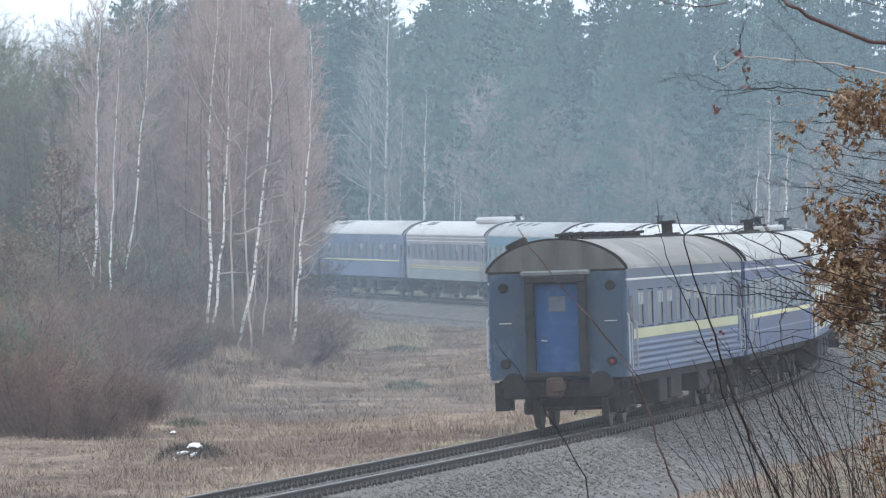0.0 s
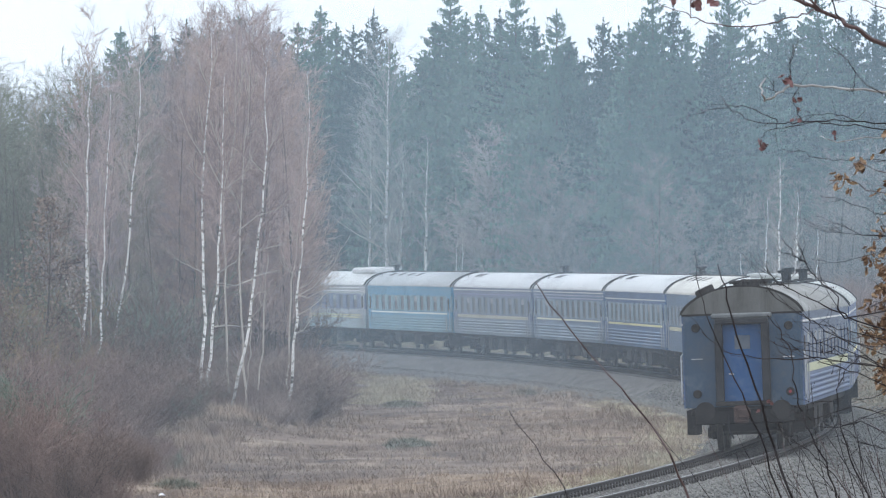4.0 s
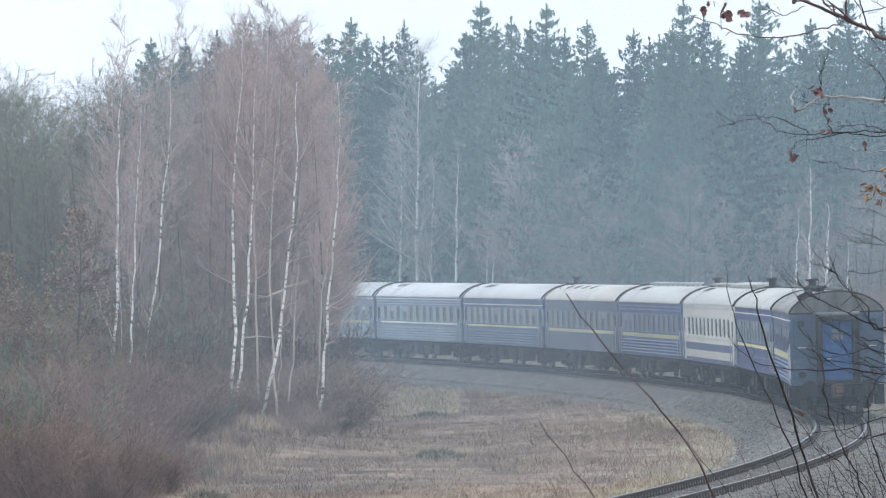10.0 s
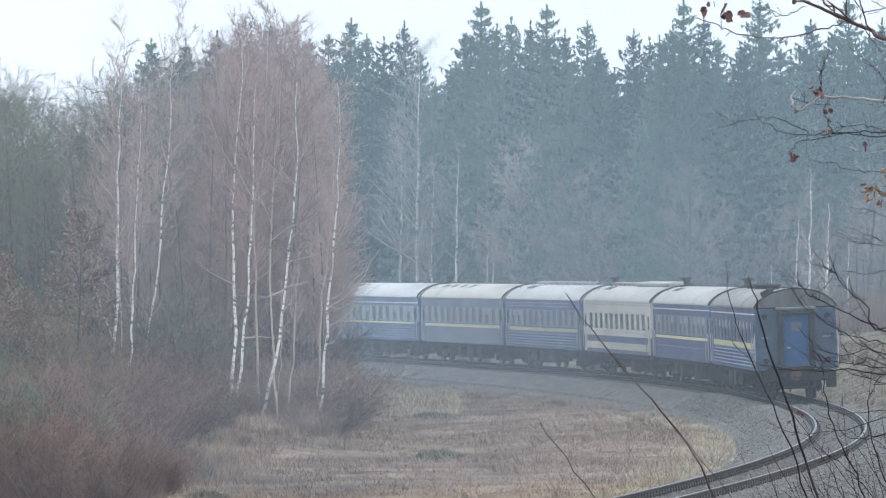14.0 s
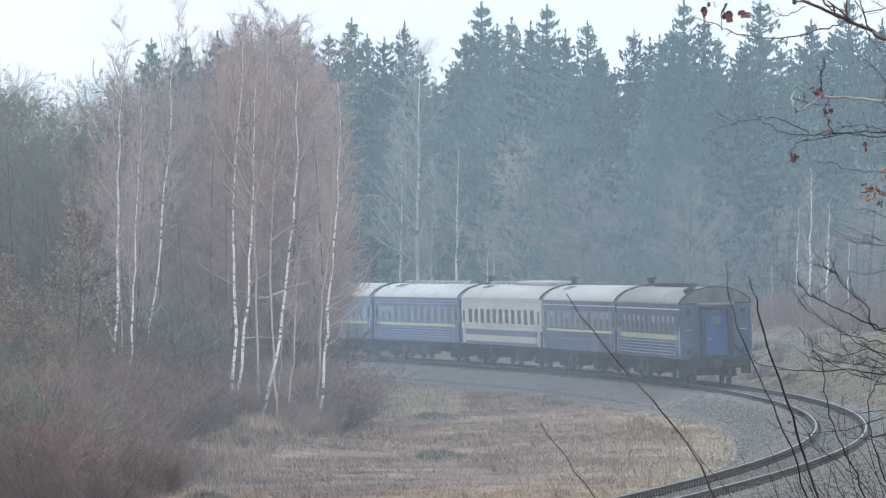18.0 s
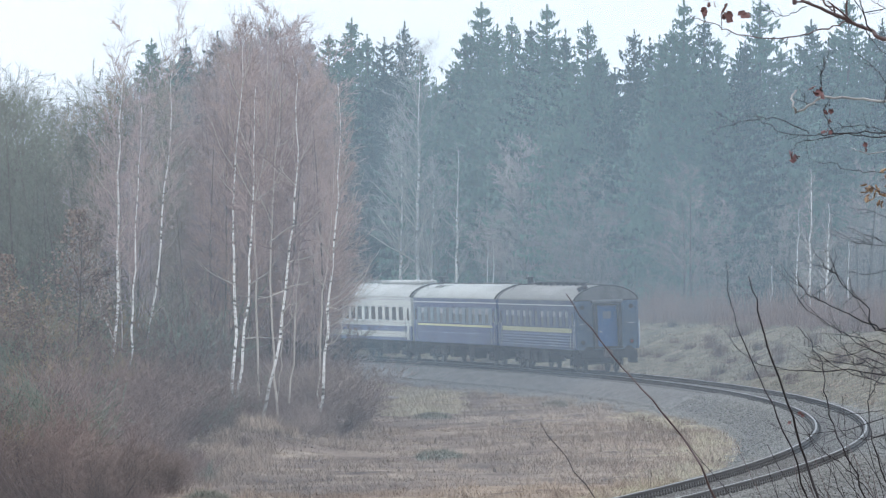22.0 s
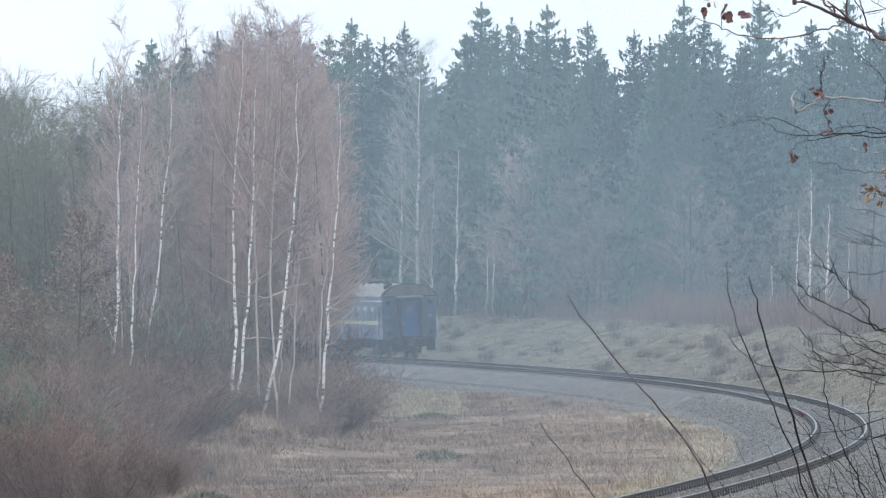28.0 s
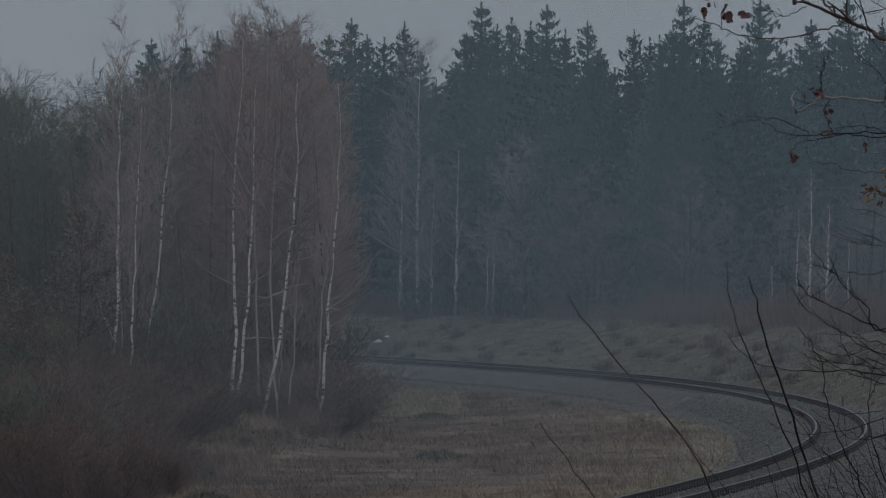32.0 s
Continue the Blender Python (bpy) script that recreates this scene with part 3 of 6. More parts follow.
def ground_sheet():
    fx = np.concatenate([-np.geomspace(4000, 75, 14), np.arange(-70, 70.1, 0.9), np.geomspace(75, 4000, 14)])
    fy = np.concatenate([-np.geomspace(4000, 40, 14), np.arange(-36, 130, 3), np.arange(130, 470, 0.9), np.arange(470, 560, 4), np.geomspace(570, 4500, 14)])
    gx, gy = np.meshgrid(fx, fy)
    x, y = gx.ravel(), gy.ravel()
    v = np.stack([x, y, ground_z(x, y)], 1)
    w, h = len(fx), len(fy)
    i = (np.arange(h - 1)[:, None] * w + np.arange(w - 1)).ravel()
    f = np.stack([i, i + 1, i + w + 1, i + w], 1)
    m = bpy.data.materials.new("meadow_ground")
    me = mesh_from("ground", v, f, m)
    s, d = track_coords(x, y)
    reach = 3.4 + 3.2 * smooth(60, 240, s)
    gravel = np.where(d < 0, 1 - smooth(reach, reach + 2.2, -d), 1 - smooth(3.5, 6.5, d))
    col = me.attributes.new("gravel", "FLOAT", "POINT")
    col.data.foreach_set("value", gravel.astype(np.float32))
    outer = me.attributes.new("outer_bank", "FLOAT", "POINT")
    outer.data.foreach_set("value", smooth(3.0, 4.5, d).astype(np.float32))
    me.polygons.foreach_set("use_smooth", [True] * len(me.polygons))
    m.use_nodes = True
    n, l = m.node_tree.nodes, m.node_tree.links
    bsdf = n["Principled BSDF"]
    bsdf.inputs["Roughness"].default_value = 0.95
    bsdf.inputs["Specular IOR Level"].default_value = 0.1
    co = n.new("ShaderNodeTexCoord")

    def noise_tex(scale, detail=5, vec=None):
        t = n.new("ShaderNodeTexNoise")
        t.inputs["Scale"].default_value = scale
        t.inputs["Detail"].default_value = detail
        l.new(vec or co.outputs["Object"], t.inputs["Vector"])
        return t.outputs["Fac"]

    def ramp_of(fac, stops):
        r = n.new("ShaderNodeValToRGB")
        e = r.color_ramp.elements
        e[0].position, e[0].color = stops[0][0], (*stops[0][1], 1)
        e[1].position, e[1].color = stops[-1][0], (*stops[-1][1], 1)
        for p, c in stops[1:-1]:
            q = e.new(p)
            q.color = (*c, 1)
        l.new(fac, r.inputs["Fac"])
        return r.outputs["Color"]

    grass = ramp_of(noise_tex(0.22, 8), [(0.34, (0.075, 0.055, 0.045)), (0.45, (0.145, 0.108, 0.088)), (0.55, (0.215, 0.163, 0.13)), (0.64, (0.31, 0.245, 0.19))])
    tufts = ramp_of(noise_tex(1.4, 6), [(0.36, (0.45, 0.42, 0.38)), (0.5, (0.95, 0.95, 0.95)), (0.64, (1.2, 1.18, 1.1))])
    # the railway bank is duller and greener than the meadow
    turf = ramp_of(noise_tex(0.9, 9), [(0.36, (0.115, 0.103, 0.076)), (0.5, (0.155, 0.139, 0.102)), (0.64, (0.205, 0.184, 0.134))])
    side = n.new("ShaderNodeAttribute")
    side.attribute_name = "outer_bank"
    cover = n.new("ShaderNodeMix")
    cover.data_type = "RGBA"
    l.new(side.outputs["Fac"], cover.inputs["Factor"])
    l.new(grass, cover.inputs["A"])
    l.new(turf, cover.inputs["B"])
    grass = cover.outputs["Result"]
    mul = n.new("ShaderNodeMix")
    mul.data_type, mul.blend_type = "RGBA", "MULTIPLY"
    mul.inputs["Factor"].default_value = 0.5
    l.new(grass, mul.inputs["A"])
    l.new(tufts, mul.inputs["B"])
    stone = ramp_of(noise_tex(1.8, 9), [(0.36, (0.045, 0.043, 0.038)), (0.5, (0.13, 0.127, 0.115)), (0.62, (0.25, 0.244, 0.228))])
    att = n.new("ShaderNodeAttribute")
    att.attribute_name = "gravel"
    brk = n.new("ShaderNodeMath")
    brk.operation = "MULTIPLY_ADD"
    l.new(noise_tex(0.8, 6), brk.inputs[0])
    brk.inputs[1].default_value = 1.2
    l.new(att.outputs["Fac"], brk.inputs[2])
    edge = n.new("ShaderNodeMapRange")
    edge.inputs["From Min"].default_value, edge.inputs["From Max"].default_value = 0.85, 1.3
    l.new(brk.outputs["Value"], edge.inputs["Value"])
    mix2 = n.new("ShaderNodeMix")
    mix2.data_type = "RGBA"
    l.new(edge.outputs["Result"], mix2.inputs["Factor"])
    l.new(mul.outputs["Result"], mix2.inputs["A"])
    l.new(stone, mix2.inputs["B"])
    l.new(mix2.outputs["Result"], bsdf.inputs["Base Color"])
    bp = n.new("ShaderNodeBump")
    bp.inputs["Strength"].default_value = 0.9
    bp.inputs["Distance"].default_value = 0.12
    l.new(noise_tex(3.0, 8), bp.inputs["Height"])
    l.new(bp.outputs["Normal"], bsdf.inputs["Normal"])
    return tagged(new("ground", me), "dry matted winter meadow beside a railway curve", "ground", kind="structure")


ground_sheet()


# ---- track ----
def along(profile, s0, s1, step, name, mat, closed=True):
    """A profile of (side, height) drawn along the track."""
    ss = np.arange(s0, s1, step)
    n = len(profile)
    v = [tuple(on_track(s, a, z)) for s in ss for a, z in profile]
    f = []
    for i in range(len(ss) - 1):
        for j in range(n if closed else n - 1):
            q = (j + 1) % n
            f.append([i * n + j, i * n + q, (i + 1) * n + q, (i + 1) * n + j])
    return mesh_from(name, v, f, mat)


def ballast_bed():
    prof = [(-4.3, -1.15), (-3.2, -0.86), (-2.5, -0.55), (-1.75, -0.25), (-1.3, -0.215), (-0.5, -0.225), (0.5, -0.225), (1.3, -0.215), (1.75, -0.27), (2.6, -0.62), (3.4, -0.9), (4.3, -1.2)]
    ss = np.arange(-320, 620, 1.0)
    r = np.random.RandomState(8)
    v = [tuple(on_track(s, a + r.uniform(-0.02, 0.02), z) + Vector((0, 0, r.uniform(-0.008, 0.008)))) for s in ss for a, z in prof]
    n = len(prof)
    f = [[i * n + j, i * n + j + 1, (i + 1) * n + j + 1, (i + 1) * n + j] for i in range(len(ss) - 1) for j in range(n - 1)]
    me = mesh_from("ballast_bed", v, f, M_BALLAST)
    return tagged(new("ballast_bed", me), "grey crushed-stone ballast bed under the curved track", "ballast", kind="structure")


ballast_bed()
tagged(new("stained_bed", along([(-1.02, -0.212), (-0.5, -0.217), (0.5, -0.217), (1.02, -0.212)], -320, 620, 1.0, "stained_bed", M_STAINED, False)), "dark oil-stained stone between the rails", "ballast", kind="structure")


def ballast_stones():
    """Loose stones on the bed."""
    r = np.random.RandomState(5)
    n = 42000
    s = -75 + 190 * r.rand(n) ** 1.35
    d = r.choice([-1, 1], n) * (0.88 + np.abs(r.normal(0.6, 1.1, n)))
    mid = r.rand(n) < 0.05
    d[mid] = r.uniform(-0.7, 0.7, mid.sum())
    keep = np.abs(d) < 4.2
    s, d = s[keep], d[keep]
    # spilt stone on the wide inner verge of the curve
    m = 26000
    s2 = r.uniform(60, 290, m)
    d2 = -(3.0 + r.rand(m) ** 1.3 * (1.0 + 3.2 * smooth(60, 240, s2)))
    s, d = np.concatenate([s, s2]), np.concatenate([d, d2])
    n = len(s)
    z = np.interp(d, [-4.3, -3.2, -2.5, -1.75, -1.3, 1.3, 1.75, 2.6, 3.4, 4.3], [-1.13, -0.84, -0.53, -0.23, -0.2, -0.2, -0.25, -0.6, -0.88, -1.18])
    x, y, a = np.interp(s, ARC, TX), np.interp(s, ARC, TY), np.interp(s, ARC, _th)
    c = np.stack([x + d * np.cos(a), y - d * np.sin(a), z + 0.043 + d * CANT], 1)
    verge = d < -3.6
    c[verge, 2] = ground_z(c[verge, 0], c[verge, 1]) + 0.02
    base = np.array([(1, 0, 0), (0, 1, 0), (-1, 0, 0), (0, -1, 0), (0, 0, 1), (0, 0, -1)], float)
    size = r.uniform(0.02, 0.046, (n, 1, 1)) * np.where(s > 80, 1.5, 1.0)[:, None, None] * r.uniform(0.6, 1.4, (n, 1, 3))
    w = r.uniform(0, 6.28, n)
    p = base[None] * size + r.uniform(-0.012, 0.012, (n, 6, 3))
    q = p.copy()
    q[..., 0] = p[..., 0] * np.cos(w)[:, None] - p[..., 1] * np.sin(w)[:, None]
    q[..., 1] = p[..., 0] * np.sin(w)[:, None] + p[..., 1] * np.cos(w)[:, None]
    v = (q + c[:, None]).reshape(-1, 3)
    t = np.array([(0, 1, 4), (1, 2, 4), (2, 3, 4), (3, 0, 4), (1, 0, 5), (2, 1, 5), (3, 2, 5), (0, 3, 5)])
    f = (t[None] + np.arange(n)[:, None, None] * 6).reshape(-1, 3)
    tagged(new("ballast_stones", mesh_from("ballast_stones", v, f, M_STONE)), "loose grey crushed stones on the ballast shoulder", "stones", kind="stuff")


ballast_stones()


def track():
    base = tagged(new("railway_track"), "single curved railway track on concrete sleepers", "railway track", kind="structure")
    for side, name in ((-0.797, "rail"), (0.797, "rail")):
        g = [(-0.066, -0.18), (-0.066, -0.168), (-0.016, -0.148), (-0.010, -0.05), (-0.036, -0.035), (-0.036, -0.006), (0.036, -0.006), (0.036, -0.035), (0.010, -0.05), (0.016, -0.148), (0.066, -0.168), (0.066, -0.18)]
        rail = part(name, along([(side + a, z) for a, z in g], -320, 620, 2.0, "rail", M_RAIL), None, base, "rusty steel rail")
        part("running_surface", along([(side - 0.035, -0.004), (side - 0.03, 0.0), (side + 0.03, 0.0), (side + 0.035, -0.004)], -320, 620, 2.0, "running_surface", M_RAILTOP, False), None, rail, "worn bright steel rail head")
    sl = Build()
    k = [(-1.35, 0.115), (-1.25, 0.13), (-0.55, 0.125), (-0.45, 0.105), (0.45, 0.105), (0.55, 0.125), (1.25, 0.13), (1.35, 0.115)]
    for w, lo in ((0.13, True), (0.10, False)):
        sl.v += [(x, -w, -0.31 if lo else -0.31 + h) for x, h in k] + [(x, w, -0.31 if lo else -0.31 + h) for x, h in k]
    for j in range(7):
        sl.f += [[16 + j, 17 + j, 25 + j, 24 + j], [j, j + 1, 17 + j, 16 + j], [9 + j, 8 + j, 24 + j, 25 + j]]
    sl.f += [[0, 16, 24, 8], [7, 15, 31, 23]]
    me = sl.mesh("sleeper")
    me.materials.append(M_SLEEPER)
    clip = Build()
    for side in (-0.797, 0.797):
        for o in (-1, 1):
            clip.box(side + o * 0.105 - 0.05, side + o * 0.105 + 0.05, -0.07, 0.07, -0.185, -0.115, 0.012)
            clip.tube([(side + o * 0.115, 0, -0.12), (side + o * 0.115, 0, -0.065)], [0.02, 0.02], 6)
    cm = clip.mesh("rail_clips")
    cm.materials.append(M_RAIL)
    far = []
    for i in range(1400):
        s = -150 + i * 0.545
        if -75 < s < 85:
            o = part("sleeper", me, None, base)
            o.matrix_local = track_pose(s)
            c = part("rail_clips", cm, None, o)
        else:
            far.append(s)
    rest, clips = Build(), Build()
    for s in far:
        m = track_pose(s)
        for src, dst in ((sl, rest), (clip, clips)):
            if dst is clips and s > 330:
                continue
            k = len(dst.v)
            dst.v += [tuple(m @ Vector(p)) for p in src.v]
            dst.f += [[k + i for i in q] for q in src.f]
    tagged(part("sleepers_beyond", rest, M_SLEEPER, base), "concrete sleepers along the rest of the track", kind="stuff")
    tagged(part("clips_beyond", clips, M_RAIL, base), "rusty rail fastenings along the track", kind="stuff")


track()


# ---- trees ----
def grow(rnd, b_trunk, b_twig, p, d, length, radius, level, spec, path=None):
    """A limb with side limbs: thick ones go to the trunk mesh, thin ones to the twig mesh."""
    steps = spec["steps"][min(level, len(spec["steps"]) - 1)]
    pts, rad, dirs = [p.copy()], [radius], [d.copy()]
    for i in range(steps):
        wob = spec["wobble"] * (0.35 if level == 0 else 1.0)
        d = (d + Vector((rnd.gauss(0, wob), rnd.gauss(0, wob), rnd.gauss(0, wob) + spec["lift"][min(level, len(spec["lift"]) - 1)]))).normalized()
        p = p + d * (length / steps)
        pts.append(p.copy())
        if path:
            d = path[i + 1] - path[i]
            p = path[i + 1].copy()
            d.normalize()
            pts[-1] = p.copy()
        rad.append(max(radius * (1 - (i + 1) / steps) ** (0.8 if level == 0 else 0.85), spec["thin"]))
        dirs.append(d.copy())
    target = b_trunk if level <= spec["bark_levels"] else b_twig[min(level - 1, len(b_twig) - 1)]
    target.tube(pts, rad, 6 if level == 0 else 3, cap=False)
    if level >= spec["levels"]:
        return
    n = spec["kids"][level]
    if level:
        n = max(2, math.ceil(n * min(1.0, length / spec["full"][level - 1])))
    for i in range(n):
        t = spec["from"][level] + (1 - spec["from"][level]) * (i + rnd.random()) / n
        t = min(t, 0.97)
        j = t * steps
        a, fr = int(j), j - int(j)
        q = pts[a].lerp(pts[min(a + 1, steps)], fr)
        base = dirs[min(a + 1, steps)]
        side = base.orthogonal()
        side.rotate(Matrix.Rotation(rnd.uniform(0, 6.283), 3, base))
        ang = radians(spec["angle"][level] + rnd.gauss(0, 9))
        kd = (base * math.cos(ang) + side * math.sin(ang)).normalized()
        kl = length * spec["ratio"][level] * (1 - spec["fall"][level] * t) * rnd.uniform(0.65, 1.2)
        kr = max(radius * (1 - t) ** 0.8 * spec["slim"][level], spec["thin"])
        grow(rnd, b_trunk, b_twig, q, kd, kl, kr, level + 1, spec)


BIRCH = dict(levels=3, full=(1.9, 0.8), steps=[16, 5, 4, 3], wobble=0.055, lift=[0.012, 0.04, 0.02, 0.0], thin=0.006, bark_levels=0, kids=[46, 9, 5],
             **{"from": [0.2, 0.15, 0.1]}, angle=[30, 34, 34], ratio=[0.24, 0.55, 0.6], fall=[0.68, 0.5, 0.35], slim=[0.55, 0.6, 0.6])
ALDER = dict(levels=3, full=(1.9, 0.8), steps=[12, 5, 4, 3], wobble=0.06, lift=[0.0, 0.06, 0.04, 0.02], thin=0.007, bark_levels=1, kids=[26, 9, 6],
             **{"from": [0.12, 0.12, 0.1]}, angle=[48, 38, 36], ratio=[0.36, 0.5, 0.5], fall=[0.55, 0.4, 0.3], slim=[0.5, 0.55, 0.6])
BUSH = dict(levels=2, full=(0.9, 0.4), steps=[6, 4, 3], wobble=0.10, lift=[0.03, 0.06, 0.03], thin=0.006, bark_levels=-1, kids=[14, 6],
            **{"from": [0.04, 0.1]}, angle=[34, 32], ratio=[0.45, 0.5], fall=[0.45, 0.3], slim=[0.55, 0.6])


def bare_tree(seed, height, radius, spec, bark, twig, lean=(0, 0), fork=False, line=None, limbs=None):
    rnd = random.Random(seed)
    bt = Build()
    bw = [Build(), Build()] if limbs else [Build()]
    d = Vector((lean[0], lean[1], 1)).normalized()
    path = None
    if line:
        n = spec["steps"][0]
        zs = np.linspace(line[0][1], line[-1][1], n + 1)
        path = [Vector((np.interp(z, [q[1] for q in line], [q[0] for q in line]) + rnd.gauss(0, 0.035), rnd.gauss(0, 0.03), z)) for z in zs]
    grow(rnd, bt, bw, path[0] if path else Vector((0, 0, -0.25)), d, height, radius, 0, spec, path)
    if fork:
        grow(rnd, bt, bw, Vector((0, 0, height * 0.12)), (d + Vector((-0.22, 0.05, 0))).normalized(), height * 0.42, radius * 0.6, 0, spec)
    split = len(bw[0].f) if limbs else 0
    crown = bw[0]
    for q in bw[1:]:
        k = len(crown.v)
        crown.v += q.v
        crown.f += [[k + i for i in face] for face in q.f]
    made = [bt.mesh("trunk", True), crown.mesh("crown")]
    made[0].materials.append(bark)
    made[1].materials.append(twig)
    if limbs:
        made[1].materials.append(limbs)
        made[1].polygons.foreach_set("material_index", [1 if i < split else 0 for i in range(len(made[1].polygons))])
    return made


def bush_mesh(seed, height, stems, twig, spread=0.5):
    rnd = random.Random(seed)
    b = Build()
    for i in range(stems):
        w = rnd.uniform(0, 6.283)
        k = rnd.uniform(0.05, spread)
        grow(rnd, b, [b], Vector((math.cos(w) * k * height * 0.35, math.sin(w) * k * height * 0.35, -0.1)), Vector((math.cos(w) * k, math.sin(w) * k, 1)).normalized(),
             height * rnd.uniform(0.6, 1.05), height * 0.007, 0, BUSH)
    me = b.mesh("stems")
    me.materials.append(twig)
    return me


def spruce_mesh(seed, height, width, gap=0.0):
    """Whorls of drooping boughs with upturned tips; each bough is a flat spray with a hanging fringe."""
    rnd = random.Random(seed)
    bt = Build()
    bt.tube([(0, 0, -0.3), (0, 0, height * 0.5), (0, 0, height * 0.99)], [height * 0.011, height * 0.007, 0.02], 7, cap=False)
    v, f, soft = [], [], []

    def needle(a, b, c, out):
        k = len(v)
        if (b - a).cross(c - a).dot(out) < 0:
            b, c = c, b
        v.extend((a, b, c))
        soft.extend((out, out, out))
        f.append((k, k + 1, k + 2))

    side = [rnd.uniform(0.72, 1.2) for k in range(9)]
    z = height * 0.07
    while z < height * 0.975:
        t = z / height
        whorl = rnd.uniform(0.78, 1.18)
        count = max(4, int((11 - 6 * t) * rnd.uniform(0.8, 1.2)))
        turn = rnd.uniform(0, 6.283)
        for i in range(count):
            if rnd.random() < gap * (0.3 + t):
                continue
            w = turn + 6.283 * (i + rnd.uniform(-0.35, 0.35)) / count
            reach = min(width * 1.16 * (1 - t) ** 0.92, 3.5) * side[int(w / 6.2832 * 9) % 9] * whorl * rnd.uniform(0.72, 1.1) + 0.12
            droop = -0.42 + 0.95 * t ** 2.2 + rnd.gauss(0, 0.07)
            tip = rnd.uniform(0.12, 0.34)
            n = max(3, int(reach / 0.3))
            zz = z + rnd.uniform(-0.2, 0.2)
            bough = [Vector((math.cos(w) * reach * q, math.sin(w) * reach * q, zz + reach * (droop * q + tip * q ** 2.4))) for q in [j / n for j in range(n + 1)]]
            bt.tube([bough[0], bough[n // 2], bough[-1]], [0.03, 0.018, 0.006], 3, cap=False)
            across = Vector((-math.sin(w), math.cos(w), 0))
            out = Vector((math.cos(w), math.sin(w), 0))
            slim = 1.0 - 0.55 * t
            for j in range(n):
                p, q = bough[j], bough[j + 1]
                fat = (0.56 - 0.4 * abs((j + 0.6) / n - 0.45)) * slim
                near = (j + 1) / n
                for o in (-1, 1):
                    a = p.lerp(q, rnd.uniform(0, 0.4))
                    end = a + across * o * fat * rnd.uniform(0.7, 1.3) + (q - p) * rnd.uniform(0.5, 1.2) + Vector((0, 0, rnd.uniform(-0.16, 0.04)))
                    needle(a, a + (q - p) * rnd.uniform(0.6, 0.9), end, (out * 0.35 * near + across * o * 0.25 + Vector((0, 0, 1))).normalized())
                    if near > 0.35:
                        at = a.lerp(end, rnd.uniform(0.2, 0.9))
                        half = (q - p) * rnd.uniform(0.2, 0.4) + across * rnd.gauss(0, 0.06)
                        drop = Vector((0, 0, -rnd.uniform(0.25, 0.75) * slim))
                        needle(at - half, at + half, at + drop, (out * 0.9 + across * o * 0.35 + Vector((0, 0, 0.25 + rnd.gauss(0, 0.12)))).normalized())
                if near > 0.3:
                    half = across * rnd.uniform(0.07, 0.2) * slim
                    at = p.lerp(q, rnd.random())
                    needle(at - half, at + half, at + Vector((0, 0, -rnd.uniform(0.3, 0.85) * slim)) + out * 0.05, (out + Vector((0, 0, 0.3 + rnd.gauss(0, 0.1)))).normalized())
            end = bough[-1] + (bough[-1] - bough[-2]).normalized() * rnd.uniform(0.12, 0.35)
            needle(bough[-1] - across * 0.07 * slim, bough[-1] + across * 0.07 * slim, end, (out * 0.5 + Vector((0, 0, 1))).normalized())
        z += rnd.uniform(0.3, 0.52) * (1.0 - 0.25 * t)
    # dark inner twigs that close the crown
    for i in range(int(height * 30)):
        t = 0.08 + 0.8 * rnd.random()
        w = rnd.uniform(0, 6.283)
        r = min(width * (1 - t) ** 0.95, 3.0) * 0.42
        out = Vector((math.cos(w), math.sin(w), 0))
        across = Vector((-math.sin(w), math.cos(w), 0)) * rnd.uniform(0.12, 0.3) * (1.1 - t)
        a = out * r * rnd.uniform(0.5, 1.0) + Vector((0, 0, height * t))
        needle(a - across, a + across, a - Vector((0, 0, rnd.uniform(0.6, 1.3))), (out + Vector((0, 0, 0.1))).normalized())
    # the leader
    for i in range(30):
        w, h = rnd.uniform(0, 6.283), rnd.uniform(0.0, 1.6)
        r = 0.05 + 0.17 * h * rnd.uniform(0.5, 1.2)
        a = Vector((0, 0, height - h - 0.1))
        c = Vector((math.cos(w) * r, math.sin(w) * r, height - h + 0.16))
        s = Vector((-math.sin(w), math.cos(w), 0)) * 0.05
        needle(a, c - s, c + s, Vector((math.cos(w), math.sin(w), 0.6)).normalized())
    a = bt.mesh("trunk")
    a.materials.append(M_BARK)
    crown = mesh_from("crown", v, f, M_SPRUCE)
    crown.polygons.foreach_set("use_smooth", [True] * len(crown.polygons))
    crown.normals_split_custom_set_from_vertices(soft)
    return a, crown


def plant(name, meshes, x, y, scale, turn, label, category, group, tilt=(0, 0), z=None):
    names = ("trunk", "crown") if len(meshes) == 2 else ("stems",)
    base = new(name)
    base.matrix_basis = pose(x, y, ground_at(x, y) if z is None else z, tilt[0], tilt[1], turn) @ Matrix.Diagonal((scale[0], scale[0], scale[1], 1))
    for nm, me in zip(names, meshes):
        o = part(nm, me, None, base)
    return tagged(base, label, category, group)


SPRUCES = [spruce_mesh(11, 22, 5.4), spruce_mesh(12, 22, 4.6, 0.06), spruce_mesh(13, 22, 6.0, 0.04), spruce_mesh(14, 22, 4.0, 0.15), spruce_mesh(15, 22, 5.0, 0.1), spruce_mesh(16, 22, 6.4, 0.02)]


def beyond(x, y, least):
    """Moves a place outwards until it stands that far outside the track; gives the factor too."""
    k = 1.0
    while k < 1.6:
        s, d = track_coords(np.array([x * k]), np.array([y * k]))
        if d[0] >= least:
            break
        k += 0.01
    return x * k, y * k, k


